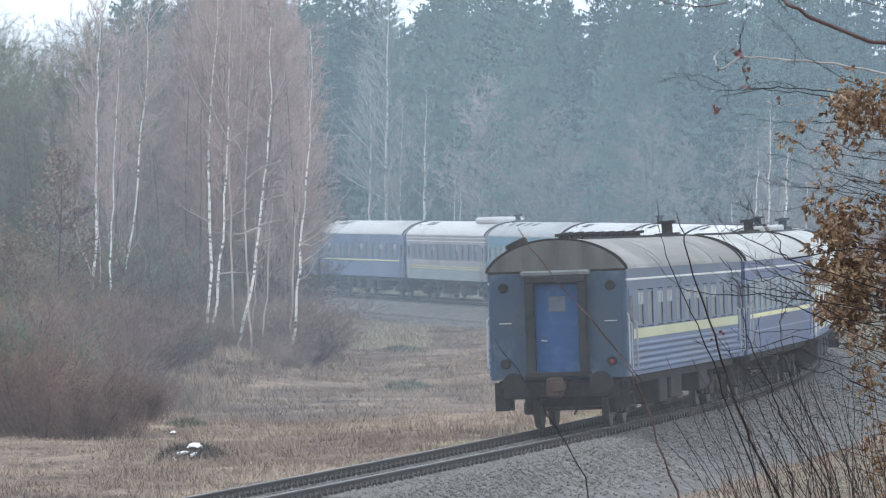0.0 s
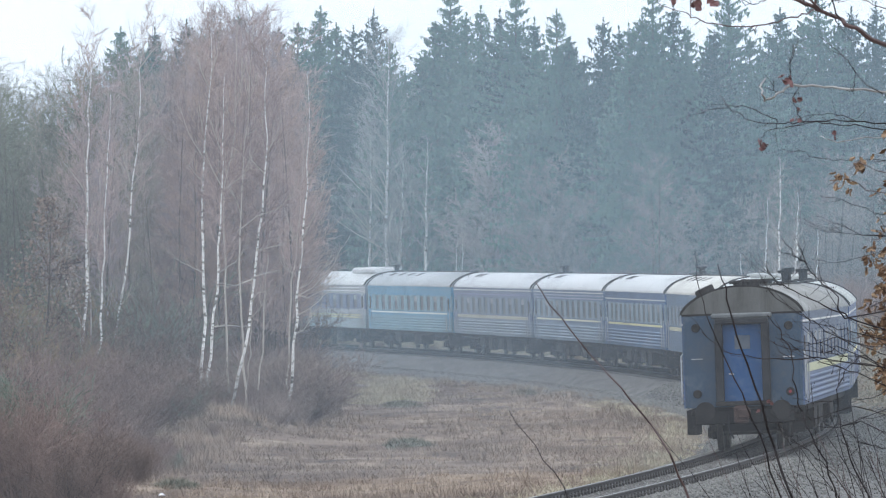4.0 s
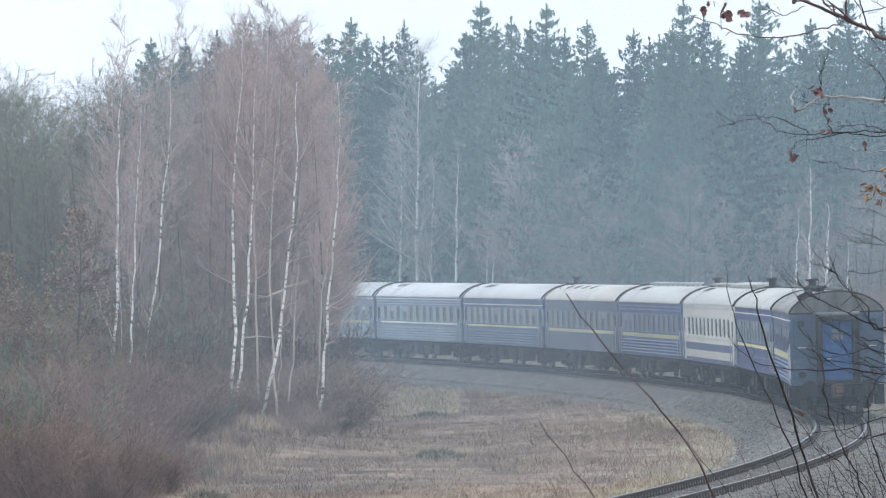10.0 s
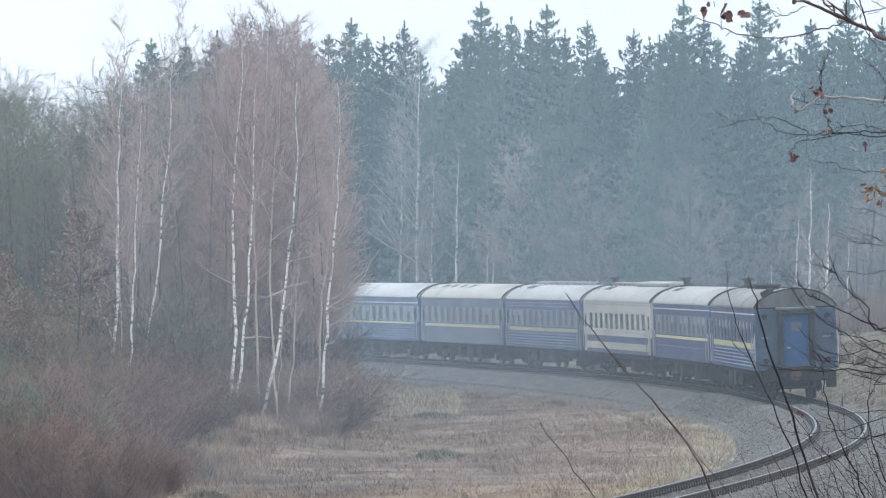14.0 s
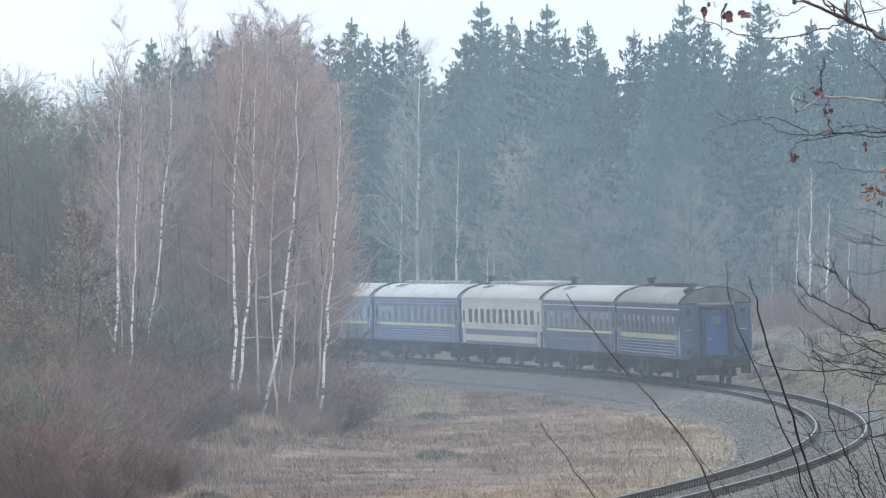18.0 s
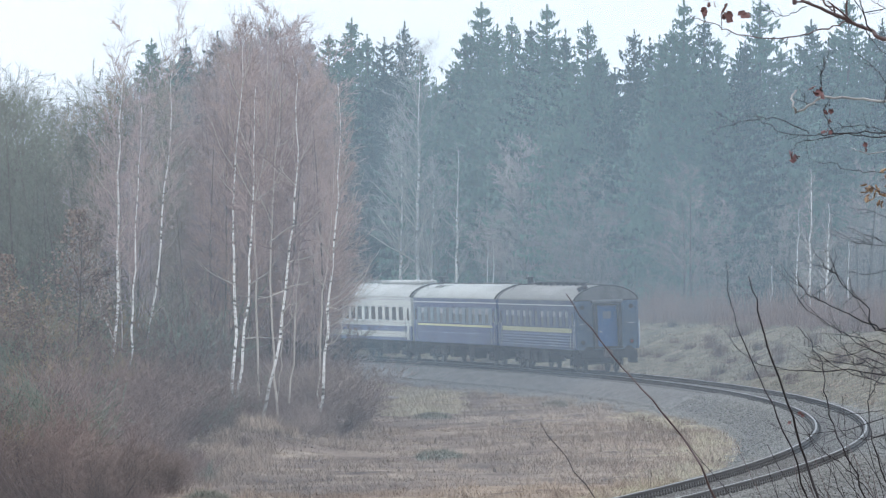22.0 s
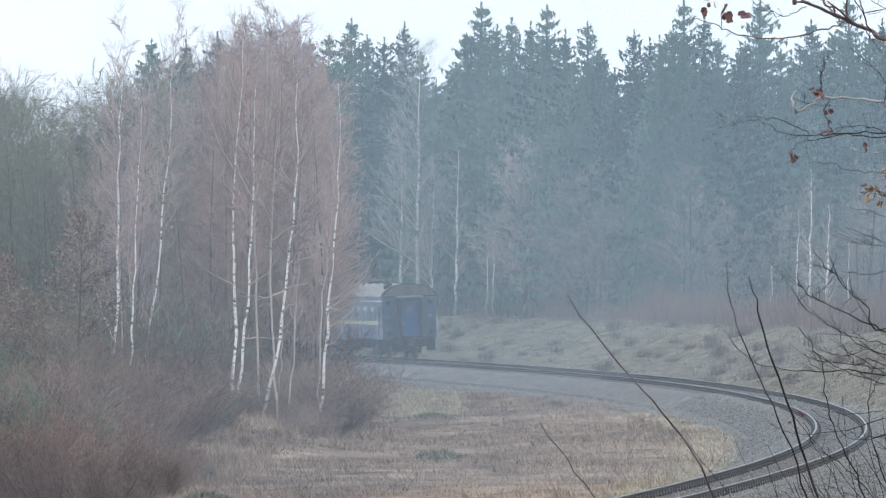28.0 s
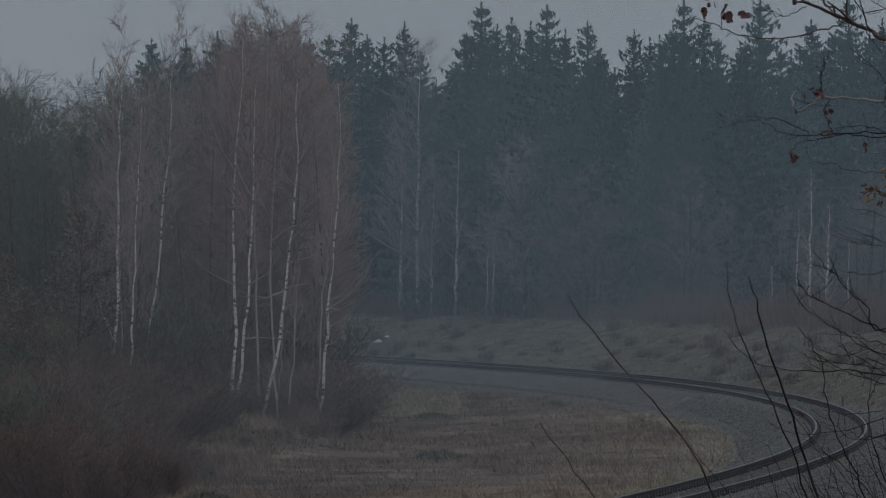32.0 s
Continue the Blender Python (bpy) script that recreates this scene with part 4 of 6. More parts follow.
def tuft_blades(r, x, y, z, tall, blades, spread, wide=(0.008, 0.02), lean=(0.5, 1.8)):
    """Bent three-cornered blades round each place."""
    n, v = len(x), []
    for k in range(blades):
        w = r.uniform(0, 6.28, n)
        reach = r.uniform(*lean, n) * tall
        half = r.uniform(*wide, n)
        ox, oy = x + r.normal(0, 1, n) * spread, y + r.normal(0, 1, n) * spread
        tip = np.stack([ox + np.cos(w) * reach, oy + np.sin(w) * reach, z + tall * r.uniform(0.4, 1.1, n)], 1)
        a = np.stack([ox - np.sin(w) * half, oy + np.cos(w) * half, z - 0.03], 1)
        b = np.stack([ox + np.sin(w) * half, oy - np.cos(w) * half, z - 0.03], 1)
        v.append(np.stack([a, b, tip], 1).reshape(-1, 3))
    return np.concatenate(v)


def woods():
    rnd = random.Random(21)
    spruce = "tall dark blue-green spruce at the edge of a hazy forest"
    for x, y, top in SKYLINE_WEST + SKYLINE_EAST:
        x, y, k = beyond(x, y, 17)
        top = EYE + (top - EYE) * k
        g = ground_at(x, y)
        k = (top - g) / 22
        plant("spruce", SPRUCES[rnd.choice((0, 0, 1, 2, 3, 4))], x, y, (k * rnd.uniform(1.15, 1.4), k), rnd.uniform(0, 360), spruce, "spruce tree", "spruces")
    for i in range(110):
        x = -19 + 50 * (i + rnd.random()) / 110
        y = rnd.uniform(462, 500)
        x, y, k = beyond(x, y, 24)
        k = rnd.uniform(13, 17.5) * k / 22
        plant("spruce", SPRUCES[rnd.randrange(6)], x, y, (k * 1.3, k), rnd.uniform(0, 360), "dark spruce standing deep in the hazy forest", "spruce tree", "spruces")
    # white-stemmed birches before the thicket
    WHITE_BIRCH = dict(BIRCH, thin=0.0085, slim=[0.42, 0.6, 0.6], kids=[30, 8, 5], ratio=[0.19, 0.55, 0.6], **{"from": [0.42, 0.15, 0.1]})
    for i, (y, rad, line) in enumerate(BIRCHES_WEST + BIRCHES_EAST):
        x0, z0 = line[0]
        g = ground_at(x0, y)
        slope = (line[1][0] - x0) / (line[1][1] - z0)
        held = z0 > g + 1.5
        low = z0 if held else g - 0.3
        foot = x0 if held else x0 + slope * (low - z0)
        if held:
            # a stem that springs from the one beside it starts low inside the thicket
            local = [(0.25, 0.0), (0.1, 0.6 * (z0 - g))] + [(a - x0, b - g) for a, b in line]
        else:
            local = [(foot - x0, low - g)] + [(a - x0, b - g) for a, b in line if b > low + 0.1]
        tall = local[-1][1] - local[0][1]
        few = dict(WHITE_BIRCH, kids=[18, 6, 4]) if rad < 0.052 else WHITE_BIRCH
        me = bare_tree(100 + i, tall, rad * 0.88, few, M_LIMB if rad < 0.058 else M_BIRCH, M_TWIG_RED, line=local)
        tree = plant("birch", me, x0, y, (1, 1), 0, "slender white-barked bare birch with reddish twigs", "birch tree", "birches", z=g)
        for k, way in BIRCH_LIMBS:
            if k == i:
                b, r = Build(), 0.027 if rad > 0.06 else 0.021
                pts = [Vector((a - x0 + rnd.gauss(0, 0.015), -0.1 - 0.5 * q, c - g)) for q, (a, c) in enumerate(way)]
                b.tube(pts, [r * (1 - 0.75 * q / (len(pts) - 1)) for q in range(len(pts))], 5)
                for q in range(7):
                    e = rnd.randrange(len(pts) - 1)
                    o = pts[e].lerp(pts[e + 1], rnd.random())
                    d = ((pts[e + 1] - pts[e]).normalized() + Vector((rnd.gauss(0, 0.4), rnd.gauss(0, 0.4), rnd.gauss(0.25, 0.3)))) * rnd.uniform(0.3, 0.9)
                    b.tube([o, o + d * 0.5, o + d + Vector((0, 0, 0.1))], [0.008, 0.007, 0.005], 3)
                part("limb", b, M_LIMB, tree, "pale ascending limb")
    for i, (x, y, top, lean, rad) in enumerate(FAR_BIRCHES):
        x, y, k = beyond(x, y, 13)
        top = EYE + (top - EYE) * k
        g = ground_at(x, y)
        tall = top - g + 0.3
        me = bare_tree(150 + i, tall, rad, dict(BIRCH, ratio=[0.34 if i < 3 else 0.2 if rad > 0.07 else 0.1, 0.5, 0.5], kids=[46, 10, 6] if i < 3 else [30, 8, 6] if rad > 0.07 else [14, 5, 3]), M_BIRCH, M_TWIG_PALE, line=[(0, -0.3), (lean * tall, tall)], limbs=M_LIMB)
        plant("birch", me, x, y, (1, 1), 0, "pale bare birch before the dark spruces", "birch tree", "birches")
    # bare thicket behind the birches
    reds = [bare_tree(200 + i, 15, 0.075, BIRCH, M_BARK, (M_TWIG_RED, M_TWIG_WARM, M_TWIG_RED, M_TWIG_MAUVE)[i]) for i in range(4)]
    drab = [bare_tree(206 + i, 15, 0.075, BIRCH, M_BARK, (M_TWIG_DRAB, M_TWIG_DRAB, M_TWIG_MAUVE)[i]) for i in range(3)]
    greys = [bare_tree(210 + i, 14, 0.09, ALDER, M_BARK, M_TWIG_OLIVE) for i in range(3)]
    browns = [bare_tree(220 + i, 10, 0.08, ALDER, M_BARK, M_TWIG_GREY) for i in range(3)]
    # the height of the thicket rises and falls along its edge
    edge_line = ((-0.0665, 0.0285), (-0.0605, 0.0278), (-0.0535, 0.0235), (-0.0490, 0.0235), (-0.0455, 0.0262), (-0.040, 0.0285), (-0.0345, 0.0255), (-0.030, 0.031), (-0.0235, 0.0335), (-0.019, 0.031), (-0.0160, 0.0245), (-0.012, 0.018))

    def thicket_scale(x, y, tall):
        top = EYE + y * float(np.interp(x / y, [q[0] for q in edge_line], [q[1] for q in edge_line]))
        return (top - ground_at(x, y)) / tall

    for i in range(150):
        y = rnd.uniform(308, 390)
        x = y * rnd.uniform(-0.0505, -0.0160)
        k = thicket_scale(x, y, 15) * rnd.uniform(0.66, 1.0)
        plant("young_birch", rnd.choice(drab if x / y < -0.033 and rnd.random() < 0.75 else reds), x, y, (k, k), rnd.uniform(0, 360), "bare young birch with reddish-brown twigs in a thicket", "birch tree", "thicket birches")
    for i in range(46):
        y = rnd.uniform(308, 350)
        x = y * rnd.uniform(-0.0315, -0.0165)
        k = thicket_scale(x, y, 15) * rnd.uniform(0.88, 1.04)
        plant("young_birch", rnd.choice(reds), x, y, (k, k), rnd.uniform(0, 360), "bare young birch with reddish-brown twigs in a thicket", "birch tree", "thicket birches")
    for i in range(100):
        y = rnd.uniform(320, 400)
        x = y * rnd.uniform(-0.0665, -0.042)
        k = thicket_scale(x, y, 14) * rnd.uniform(0.68, 1.01)
        plant("alder", rnd.choice(greys), x, y, (k, k), rnd.uniform(0, 360), "bare grey-olive alder in the thicket", "alder tree", "alders")
    for i in range(76):
        y = rnd.uniform(424, 438)
        x = y * rnd.uniform(-0.004, 0.066)
        x, y, k = beyond(x, y, rnd.uniform(14, 20))
        k = rnd.uniform(0.4, 0.95)
        plant("bare_tree", rnd.choice(browns), x, y, (k * 1.15, k), rnd.uniform(0, 360), "small bare grey tree below the spruces", "tree", "bare trees")
    me = bare_tree(260, 10.5, 0.10, dict(ALDER, kids=[44, 13, 8]), M_BARK, M_TWIG_PINK)
    x, y, k = beyond(4.9, 432, 13.5)
    plant("bare_tree", me, x, y, (1.2, 0.98), 30, "bushy pale grey bare tree before the spruces", "tree", "bare trees")
    # shrubs
    red_b = [bush_mesh(300 + i, 3.2, 30, M_TWIG_BROWN, 0.85) for i in range(3)]
    oli_b = [bush_mesh(310 + i, 3.2, 26, M_TWIG_OLIVE, 0.85) for i in range(2)]
    och_b = [bush_mesh(320 + i, 3.2, 26, M_TWIG_OCHRE, 0.8) for i in range(2)]
    fawn_b = [bush_mesh(340 + i, 3.0, 24, M_TWIG_FAWN, 1.0) for i in range(3)]
    rus_b = [bush_mesh(330 + i, 3.2, 30, M_TWIG_RUST, 0.85) for i in range(2)]
    for i in range(290):
        y = 187 + 166 * rnd.random() ** 1.2
        edge = -7.2 if y < 290 else -7.2 + (y - 290) * 0.032
        x = y * rnd.uniform(-0.066, -0.0140)
        if x > edge + rnd.gauss(0, 0.35):
            continue
        k = rnd.uniform(0.45, 0.95) * (1 + 0.9 * rnd.random() * min(max(y - 236, 0) / 64, 1))
        k *= min(1.0, 0.28 + 0.3 * max(edge - x, 0))
        pick = rnd.random()
        west = x / y
        if y < 246 and -0.057 < west < -0.033 and pick < 0.62:
            m = rnd.choice(rus_b)
        else:
            m = rnd.choice(och_b if pick < 0.07 and west < -0.05 else oli_b if pick < (0.6 if west < -0.049 else 0.24) else red_b)
        plant("shrub", (m,), x, y, (k * 1.15, k), rnd.uniform(0, 360), "dense bare reddish-brown shrub at the meadow edge", "shrub", "meadow shrubs")
    for x, y, k in ((-17.2, 330, 1.7), (-18.6, 322, 1.6), (-16.2, 318, 1.4), (-19.8, 335, 1.9), (-15.6, 306, 1.5), (-17.6, 308, 1.75), (-18.4, 304, 1.3), (-16.6, 302, 1.2)):
        plant("shrub", (och_b[0],), x, y, (k, k), rnd.uniform(0, 360), "tall bare ochre shrub at the thicket edge", "shrub", "meadow shrubs")
    # a little oak in the thicket that keeps its brown leaves
    oak_me = bare_tree(270, 6.5, 0.06, ALDER, M_BARK, M_TWIG_BROWN)
    lf = Build()
    for i in range(1100):
        h = rnd.uniform(2.0, 6.8)
        w = rnd.uniform(0, 6.28)
        q = rnd.uniform(0.2, 1.0) * 1.5 * math.sin(min(h / 6.8, 0.93) * 3.1)
        p = Vector((math.cos(w) * q, math.sin(w) * q, h))
        s1 = Vector((rnd.gauss(0, 1), rnd.gauss(0, 1), rnd.gauss(0, 1))).normalized() * 0.06
        s2 = s1.orthogonal().normalized() * 0.04
        e = len(lf.v)
        lf.v += [tuple(p - s1), tuple(p + s2), tuple(p + s1), tuple(p - s2)]
        lf.f.append([e, e + 1, e + 2, e + 3])
    foliage = lf.mesh("foliage")
    for x, y, k, turn in ((-14.6, 292, 1.3, 0), (-17.0, 284, 1.05, 120), (-15.9, 280, 0.75, 220)):
        small_oak = plant("small_oak", oak_me, x, y, (k, k * 0.97), turn, "small oak with withered brown leaves in the thicket", "oak tree", "oaks")
        part("foliage", foliage, M_LEAF_DULL, small_oak, "sparse withered brown leaves")
    for i in range(130):
        y = rnd.uniform(254, 298)
        x = rnd.uniform(-9.2, -3.6 if y < 268 else -4.5) + (y - 262) * 0.006
        k = rnd.uniform(0.2, 0.42) + (0.014 * max(y - 270, 0) if x < -4.9 else 0)
        if x > -5.4:
            # a brown clump at the foot of the eastern stems; the mound beside it is open grass
            k = (rnd.uniform(0.16, 0.42) if y < 268 else rnd.uniform(0.55, 0.95)) * min(1.0, 0.45 + 0.45 * abs(x + 3.4))
        elif y < 262:
            continue
        plant("shrub", (rnd.choice(red_b + red_b + oli_b if x < -5.4 else fawn_b),), x, y, (k * 1.3, k), rnd.uniform(0, 360), "low bare shrub round the birch stems", "shrub", "meadow shrubs")
    # continuous scrub on the far bank
    r = np.random.RandomState(33)
    n = 430
    sc = r.uniform(40, 335, n)
    low = r.rand(n) < 0.34
    d = np.where(low, r.uniform(5.5, 12.5, n), r.uniform(12.5, 18.5, n))
    a = np.interp(sc, ARC, _th)
    x, y = np.interp(sc, ARC, TX) + d * np.cos(a), np.interp(sc, ARC, TY) - d * np.sin(a)
    for nm, pick, mat, text in (("bank_scrub", ~low, M_TWIG_RUST, "dense band of reddish bare scrub along the bank"), ("low_scrub", low, M_TWIG_BROWN, "low bare brown scrub on the slope of the railway bank")):
        tall = r.uniform(1.3, 2.9, pick.sum()) if mat is M_TWIG_RUST else r.uniform(0.3, 0.9, pick.sum())
        v = tuft_blades(r, x[pick], y[pick], ground_z(x[pick], y[pick]), tall, 150, 0.55 if mat is M_TWIG_RUST else 0.25, (0.006, 0.014), (0.05, 0.45))
        tagged(new(nm, mesh_from(nm, v, np.arange(len(v)).reshape(-1, 3), mat)), text, "scrub", kind="stuff")


woods()


def meadow_grass():
    """Matted dry grass over the meadow and the bank."""
    r = np.random.RandomState(9)
    n = 150000
    y = 126 + 310 * r.rand(n) ** 1.3
    x = y * r.uniform(-0.075, 0.078, n)
    s, d = track_coords(x, y)
    reach = 3.3 + 3.2 * smooth(60, 240, s)
    keep = ((d < -reach - 1.2 * r.rand(n)) | (d > 4.0 + r.rand(n))) & (np.abs(d) < 45)
    x, y = x[keep], y[keep]
    n = len(x)
    z = ground_z(x, y)
    patch = np.clip(0.45 + 0.4 * waves(x, y, 7, 12) + 0.3 * waves(x, y, 2.2, 13), 0, 1)
    tall = (0.03 + 0.16 * patch * r.rand(n)) * r.uniform(0.6, 1.3, n)
    v = tuft_blades(r, x, y, z, tall, 3, 0.1)
    tagged(new("meadow_grass", mesh_from("meadow_grass", v, np.arange(len(v)).reshape(-1, 3), M_GRASS)), "pale matted dry winter grass on the meadow", "grass", kind="stuff")
    # tall tussocks, thicker beside the ballast and on the bank
    n = 1500
    s = r.uniform(-70, 320, n)
    d = np.where(r.rand(n) < 0.86, -(3.6 + 3.2 * smooth(60, 240, s) + np.abs(r.normal(0, 1, n)) ** 1.5 * 6), 5 + 11 * r.rand(n))
    a = np.interp(s, ARC, _th)
    x, y = np.interp(s, ARC, TX) + d * np.cos(a), np.interp(s, ARC, TY) - d * np.sin(a)
    v = tuft_blades(r, x, y, ground_z(x, y), r.uniform(0.12, 0.42, n), 46, 0.16, (0.006, 0.014), (0.3, 1.3))
    tagged(new("grass_tussocks", mesh_from("grass_tussocks", v, np.arange(len(v)).reshape(-1, 3), M_GRASS)), "straw-coloured grass tussocks along the ballast edge", "grass", kind="stuff")
    # a fringe of yellow straw where the meadow meets the ballast
    n = 900
    s = r.uniform(-60, 110, n)
    d = -(3.7 + 3.2 * smooth(60, 240, s) + np.abs(r.normal(0, 0.8, n)))
    a = np.interp(s, ARC, _th)
    x, y = np.interp(s, ARC, TX) + d * np.cos(a), np.interp(s, ARC, TY) - d * np.sin(a)
    v = tuft_blades(r, x, y, ground_z(x, y), r.uniform(0.08, 0.22, n), 40, 0.2, (0.006, 0.014), (0.5, 1.6))
    tagged(new("straw_fringe", mesh_from("straw_fringe", v, np.arange(len(v)).reshape(-1, 3), M_STRAW)), "yellowish dry straw at the foot of the ballast", "grass", kind="stuff")
    # short tufts on the slope of the far bank
    n = 2600
    s, d = r.uniform(15, 330, n), 4.6 + 9.5 * r.rand(n)
    a = np.interp(s, ARC, _th)
    x, y = np.interp(s, ARC, TX) + d * np.cos(a), np.interp(s, ARC, TY) - d * np.sin(a)
    v = tuft_blades(r, x, y, ground_z(x, y), r.uniform(0.07, 0.24, n), 34, 0.26, (0.007, 0.015), (0.2, 0.8))
    tagged(new("bank_grass", mesh_from("bank_grass", v, np.arange(len(v)).reshape(-1, 3), M_BANKGRASS)), "dull olive-grey winter grass on the railway bank", "grass", kind="stuff")
    # a pale patch of straw at the far corner of the meadow
    n = 420
    y = r.uniform(315, 392, n)
    x = y * r.uniform(-0.0115, 0.002, n)
    s, d = track_coords(x, y)
    x, y = x[d < -6.8], y[d < -6.8]
    v = tuft_blades(r, x, y, ground_z(x, y), r.uniform(0.12, 0.4, len(x)), 40, 0.3, (0.008, 0.017), (0.3, 1.2))
    tagged(new("straw_patch", mesh_from("straw_patch", v, np.arange(len(v)).reshape(-1, 3), M_STRAW)), "pale straw flattened at the end of the meadow", "grass", kind="stuff")
    # rank pale grass about the shrubs and the birch stems
    n = 520
    y = r.uniform(200, 300, n)
    x = -6.9 + 0.022 * (y - 250) + r.normal(0, 1.0, n) + np.where(y > 245, 1.7 * r.rand(n), 0)
    v = tuft_blades(r, x, y, ground_z(x, y), r.uniform(0.2, 0.6, n), 50, 0.22, (0.006, 0.013), (0.3, 1.2))
    tagged(new("rank_grass", mesh_from("rank_grass", v, np.arange(len(v)).reshape(-1, 3), M_GRASS)), "rank pale grass about the shrubs and birch stems", "grass", kind="stuff")
    # matted clumps scattered over the meadow, thick in some places and thin in others
    n = 4200
    y = 130 + 240 * r.rand(n) ** 1.1
    x = y * r.uniform(-0.045, 0.06, n)
    s, d = track_coords(x, y)
    keep = (d < -4.5 - 3.2 * smooth(60, 240, s)) & (d > -40) & (waves(x, y, 9, 31) + 0.5 * r.normal(0, 1, n) > 0.0)
    x, y = x[keep], y[keep]
    n = len(x)
    v = tuft_blades(r, x, y, ground_z(x, y), r.uniform(0.08, 0.34, n) * r.uniform(0.7, 1.1, n), 44, 0.24, (0.007, 0.015), (0.4, 1.2))
    tagged(new("grass_clumps", mesh_from("grass_clumps", v, np.arange(len(v)).reshape(-1, 3), M_GRASS)), "broad matted clumps of pale grass on the meadow", "grass", kind="stuff")


meadow_grass()


def mound(name, x, y, rx, ry, h, mat, label, category, seed):
    """A low uneven heap on the ground."""
    r = random.Random(seed)
    b = Build()
    rings, sides = 5, 14
    g = ground_at(x, y)
    for i in range(rings):
        t = i / (rings - 1)
        for j in range(sides):
            w = 6.2832 * j / sides
            k = (1 - t) * r.uniform(0.85, 1.15) + 0.02
            b.v.append((math.cos(w) * rx * k, math.sin(w) * ry * k, -0.08 + h * (1 - (1 - t) ** 2) * r.uniform(0.85, 1.1)))
    for i in range(rings - 1):
        for j in range(sides):
            q = (j + 1) % sides
            b.f.append([i * sides + j, i * sides + q, (i + 1) * sides + q, (i + 1) * sides + j])
    b.f.append([(rings - 1) * sides + j for j in range(sides)])
    o = part(name, b, mat, None, smooth=True)
    o.location = (x, y, g)
    rr = np.random.RandomState(seed)
    n = 260
    w, k = rr.uniform(0, 6.28, n), np.sqrt(rr.rand(n))
    v = tuft_blades(rr, np.cos(w) * rx * k, np.sin(w) * ry * k, h * (1 - k ** 2) - 0.02, rr.uniform(0.06, 0.2, n), 4, 0.05)
    part("grass_cover", mesh_from("grass_cover", v, np.arange(len(v)).reshape(-1, 3), mat), None, o)
    return tagged(o, label, category)


M_EARTH = material("dark_earth", [(0.045, 0.038, 0.032), (0.10, 0.085, 0.07)], 2, 0.95, 0, 0.5, 12)
M_GREENTUFT = material("dull_green_tuft", [(0.10, 0.105, 0.075), (0.19, 0.185, 0.14)], 3, 0.9, 0, 0.3, 12)
M_LITTER = material("white_plastic", [(0.88, 0.88, 0.89), (0.95, 0.95, 0.96)], 3, 0.3)
M_LOG = material("weathered_log", [(0.30, 0.28, 0.26), (0.52, 0.5, 0.47)], 3, 0.9, 0, 0.4, 10, stretch=(0.4, 2, 2))


def meadow_things():
    mound("earth_mound", -5.35, 169, 0.95, 1.6, 0.36, M_EARTH, "low dark mound of earth and matted grass", "mound", 1)
    for x, y, rx, ry, h in ((-0.1, 243, 0.9, 3.2, 0.22), (-0.4, 303, 0.8, 3.5, 0.2), (5.0, 326, 0.6, 2.6, 0.16), (-6.3, 196, 0.6, 1.6, 0.16)):
        mound("grass_hummock", x, y, rx, ry, h, M_GREENTUFT, "dull green grass hummock on the dry meadow", "grass", int(y))
    rnd = random.Random(77)

    def bottle(x, y, z, turn, k):
        b = Build().tube([(-0.15, 0, 0), (-0.14, 0, 0), (0.06, 0, 0), (0.11, 0, 0), (0.125, 0, 0), (0.15, 0, 0)], [0.03, 0.042, 0.043, 0.022, 0.014, 0.014], 10)
        o = part("plastic_bottle", b, M_LITTER, None)
        o.matrix_basis = pose(x, y, z, 0, rnd.uniform(-20, 20), turn) @ Matrix.Scale(k, 4)
        tagged(o, "crumpled white plastic bottle lying on the grass", "litter", "litter")

    def bag(x, y, z, k):
        b = Build()
        n = 9
        for i in range(n):
            for j in range(n):
                u, w = i / (n - 1) - 0.5, j / (n - 1) - 0.5
                b.v.append((u + rnd.gauss(0, 0.03), w + rnd.gauss(0, 0.03), 0.35 * max(0, 1 - 3.4 * (u * u + w * w)) + rnd.uniform(0, 0.14)))
        for i in range(n - 1):
            for j in range(n - 1):
                q = i * n + j
                b.f.append([q, q + 1, q + n + 1, q + n])
        o = part("plastic_bag", b, M_LITTER, None)
        o.matrix_basis = pose(x, y, z, 0, 0, rnd.uniform(0, 360)) @ Matrix.Scale(k, 4)
        tagged(o, "crumpled white plastic bag lying in the grass", "litter", "litter")

    bag(-5.27, 168.6, ground_at(-5.35, 169) + 0.27, 0.34)
    bottle(-5.55, 168.0, ground_at(-5.5, 168) + 0.20, 20, 1.0)
    bottle(-5.28, 167.8, ground_at(-5.3, 168) + 0.14, 60, 0.9)
    bottle(-5.75, 167.7, ground_at(-5.7, 168) + 0.08, 110, 0.7)
    bag(-6.5, 190, ground_at(-6.5, 190) + 0.02, 0.16)
    bag(-4.0, 455, ground_at(-4.0, 455) + 0.04, 0.5)
    bag(-3.5, 456, ground_at(-3.5, 456) + 0.04, 0.35)
    for x, y, l, turn in ((-3.2, 345, 1.7, 4), (-2.5, 343, 0.9, -8)):
        b = Build().tube([(-l / 2, 0, 0), (-l / 4, 0, 0.02), (l / 4, 0, 0), (l / 2, 0, 0.015)], [0.06, 0.075, 0.07, 0.055], 9)
        o = part("log", b, M_LOG, None)
        o.matrix_basis = pose(x, y, ground_at(x, y) + 0.16, 0, 2, turn)
        tagged(o, "weathered grey log lying in the meadow", "log", "logs")


meadow_things()


TWIGS = {"d": M_TWIG_DARK, "t": M_TWIG_TAN, "g": M_TWIG_SILVER, "r": M_TWIG_FOX}


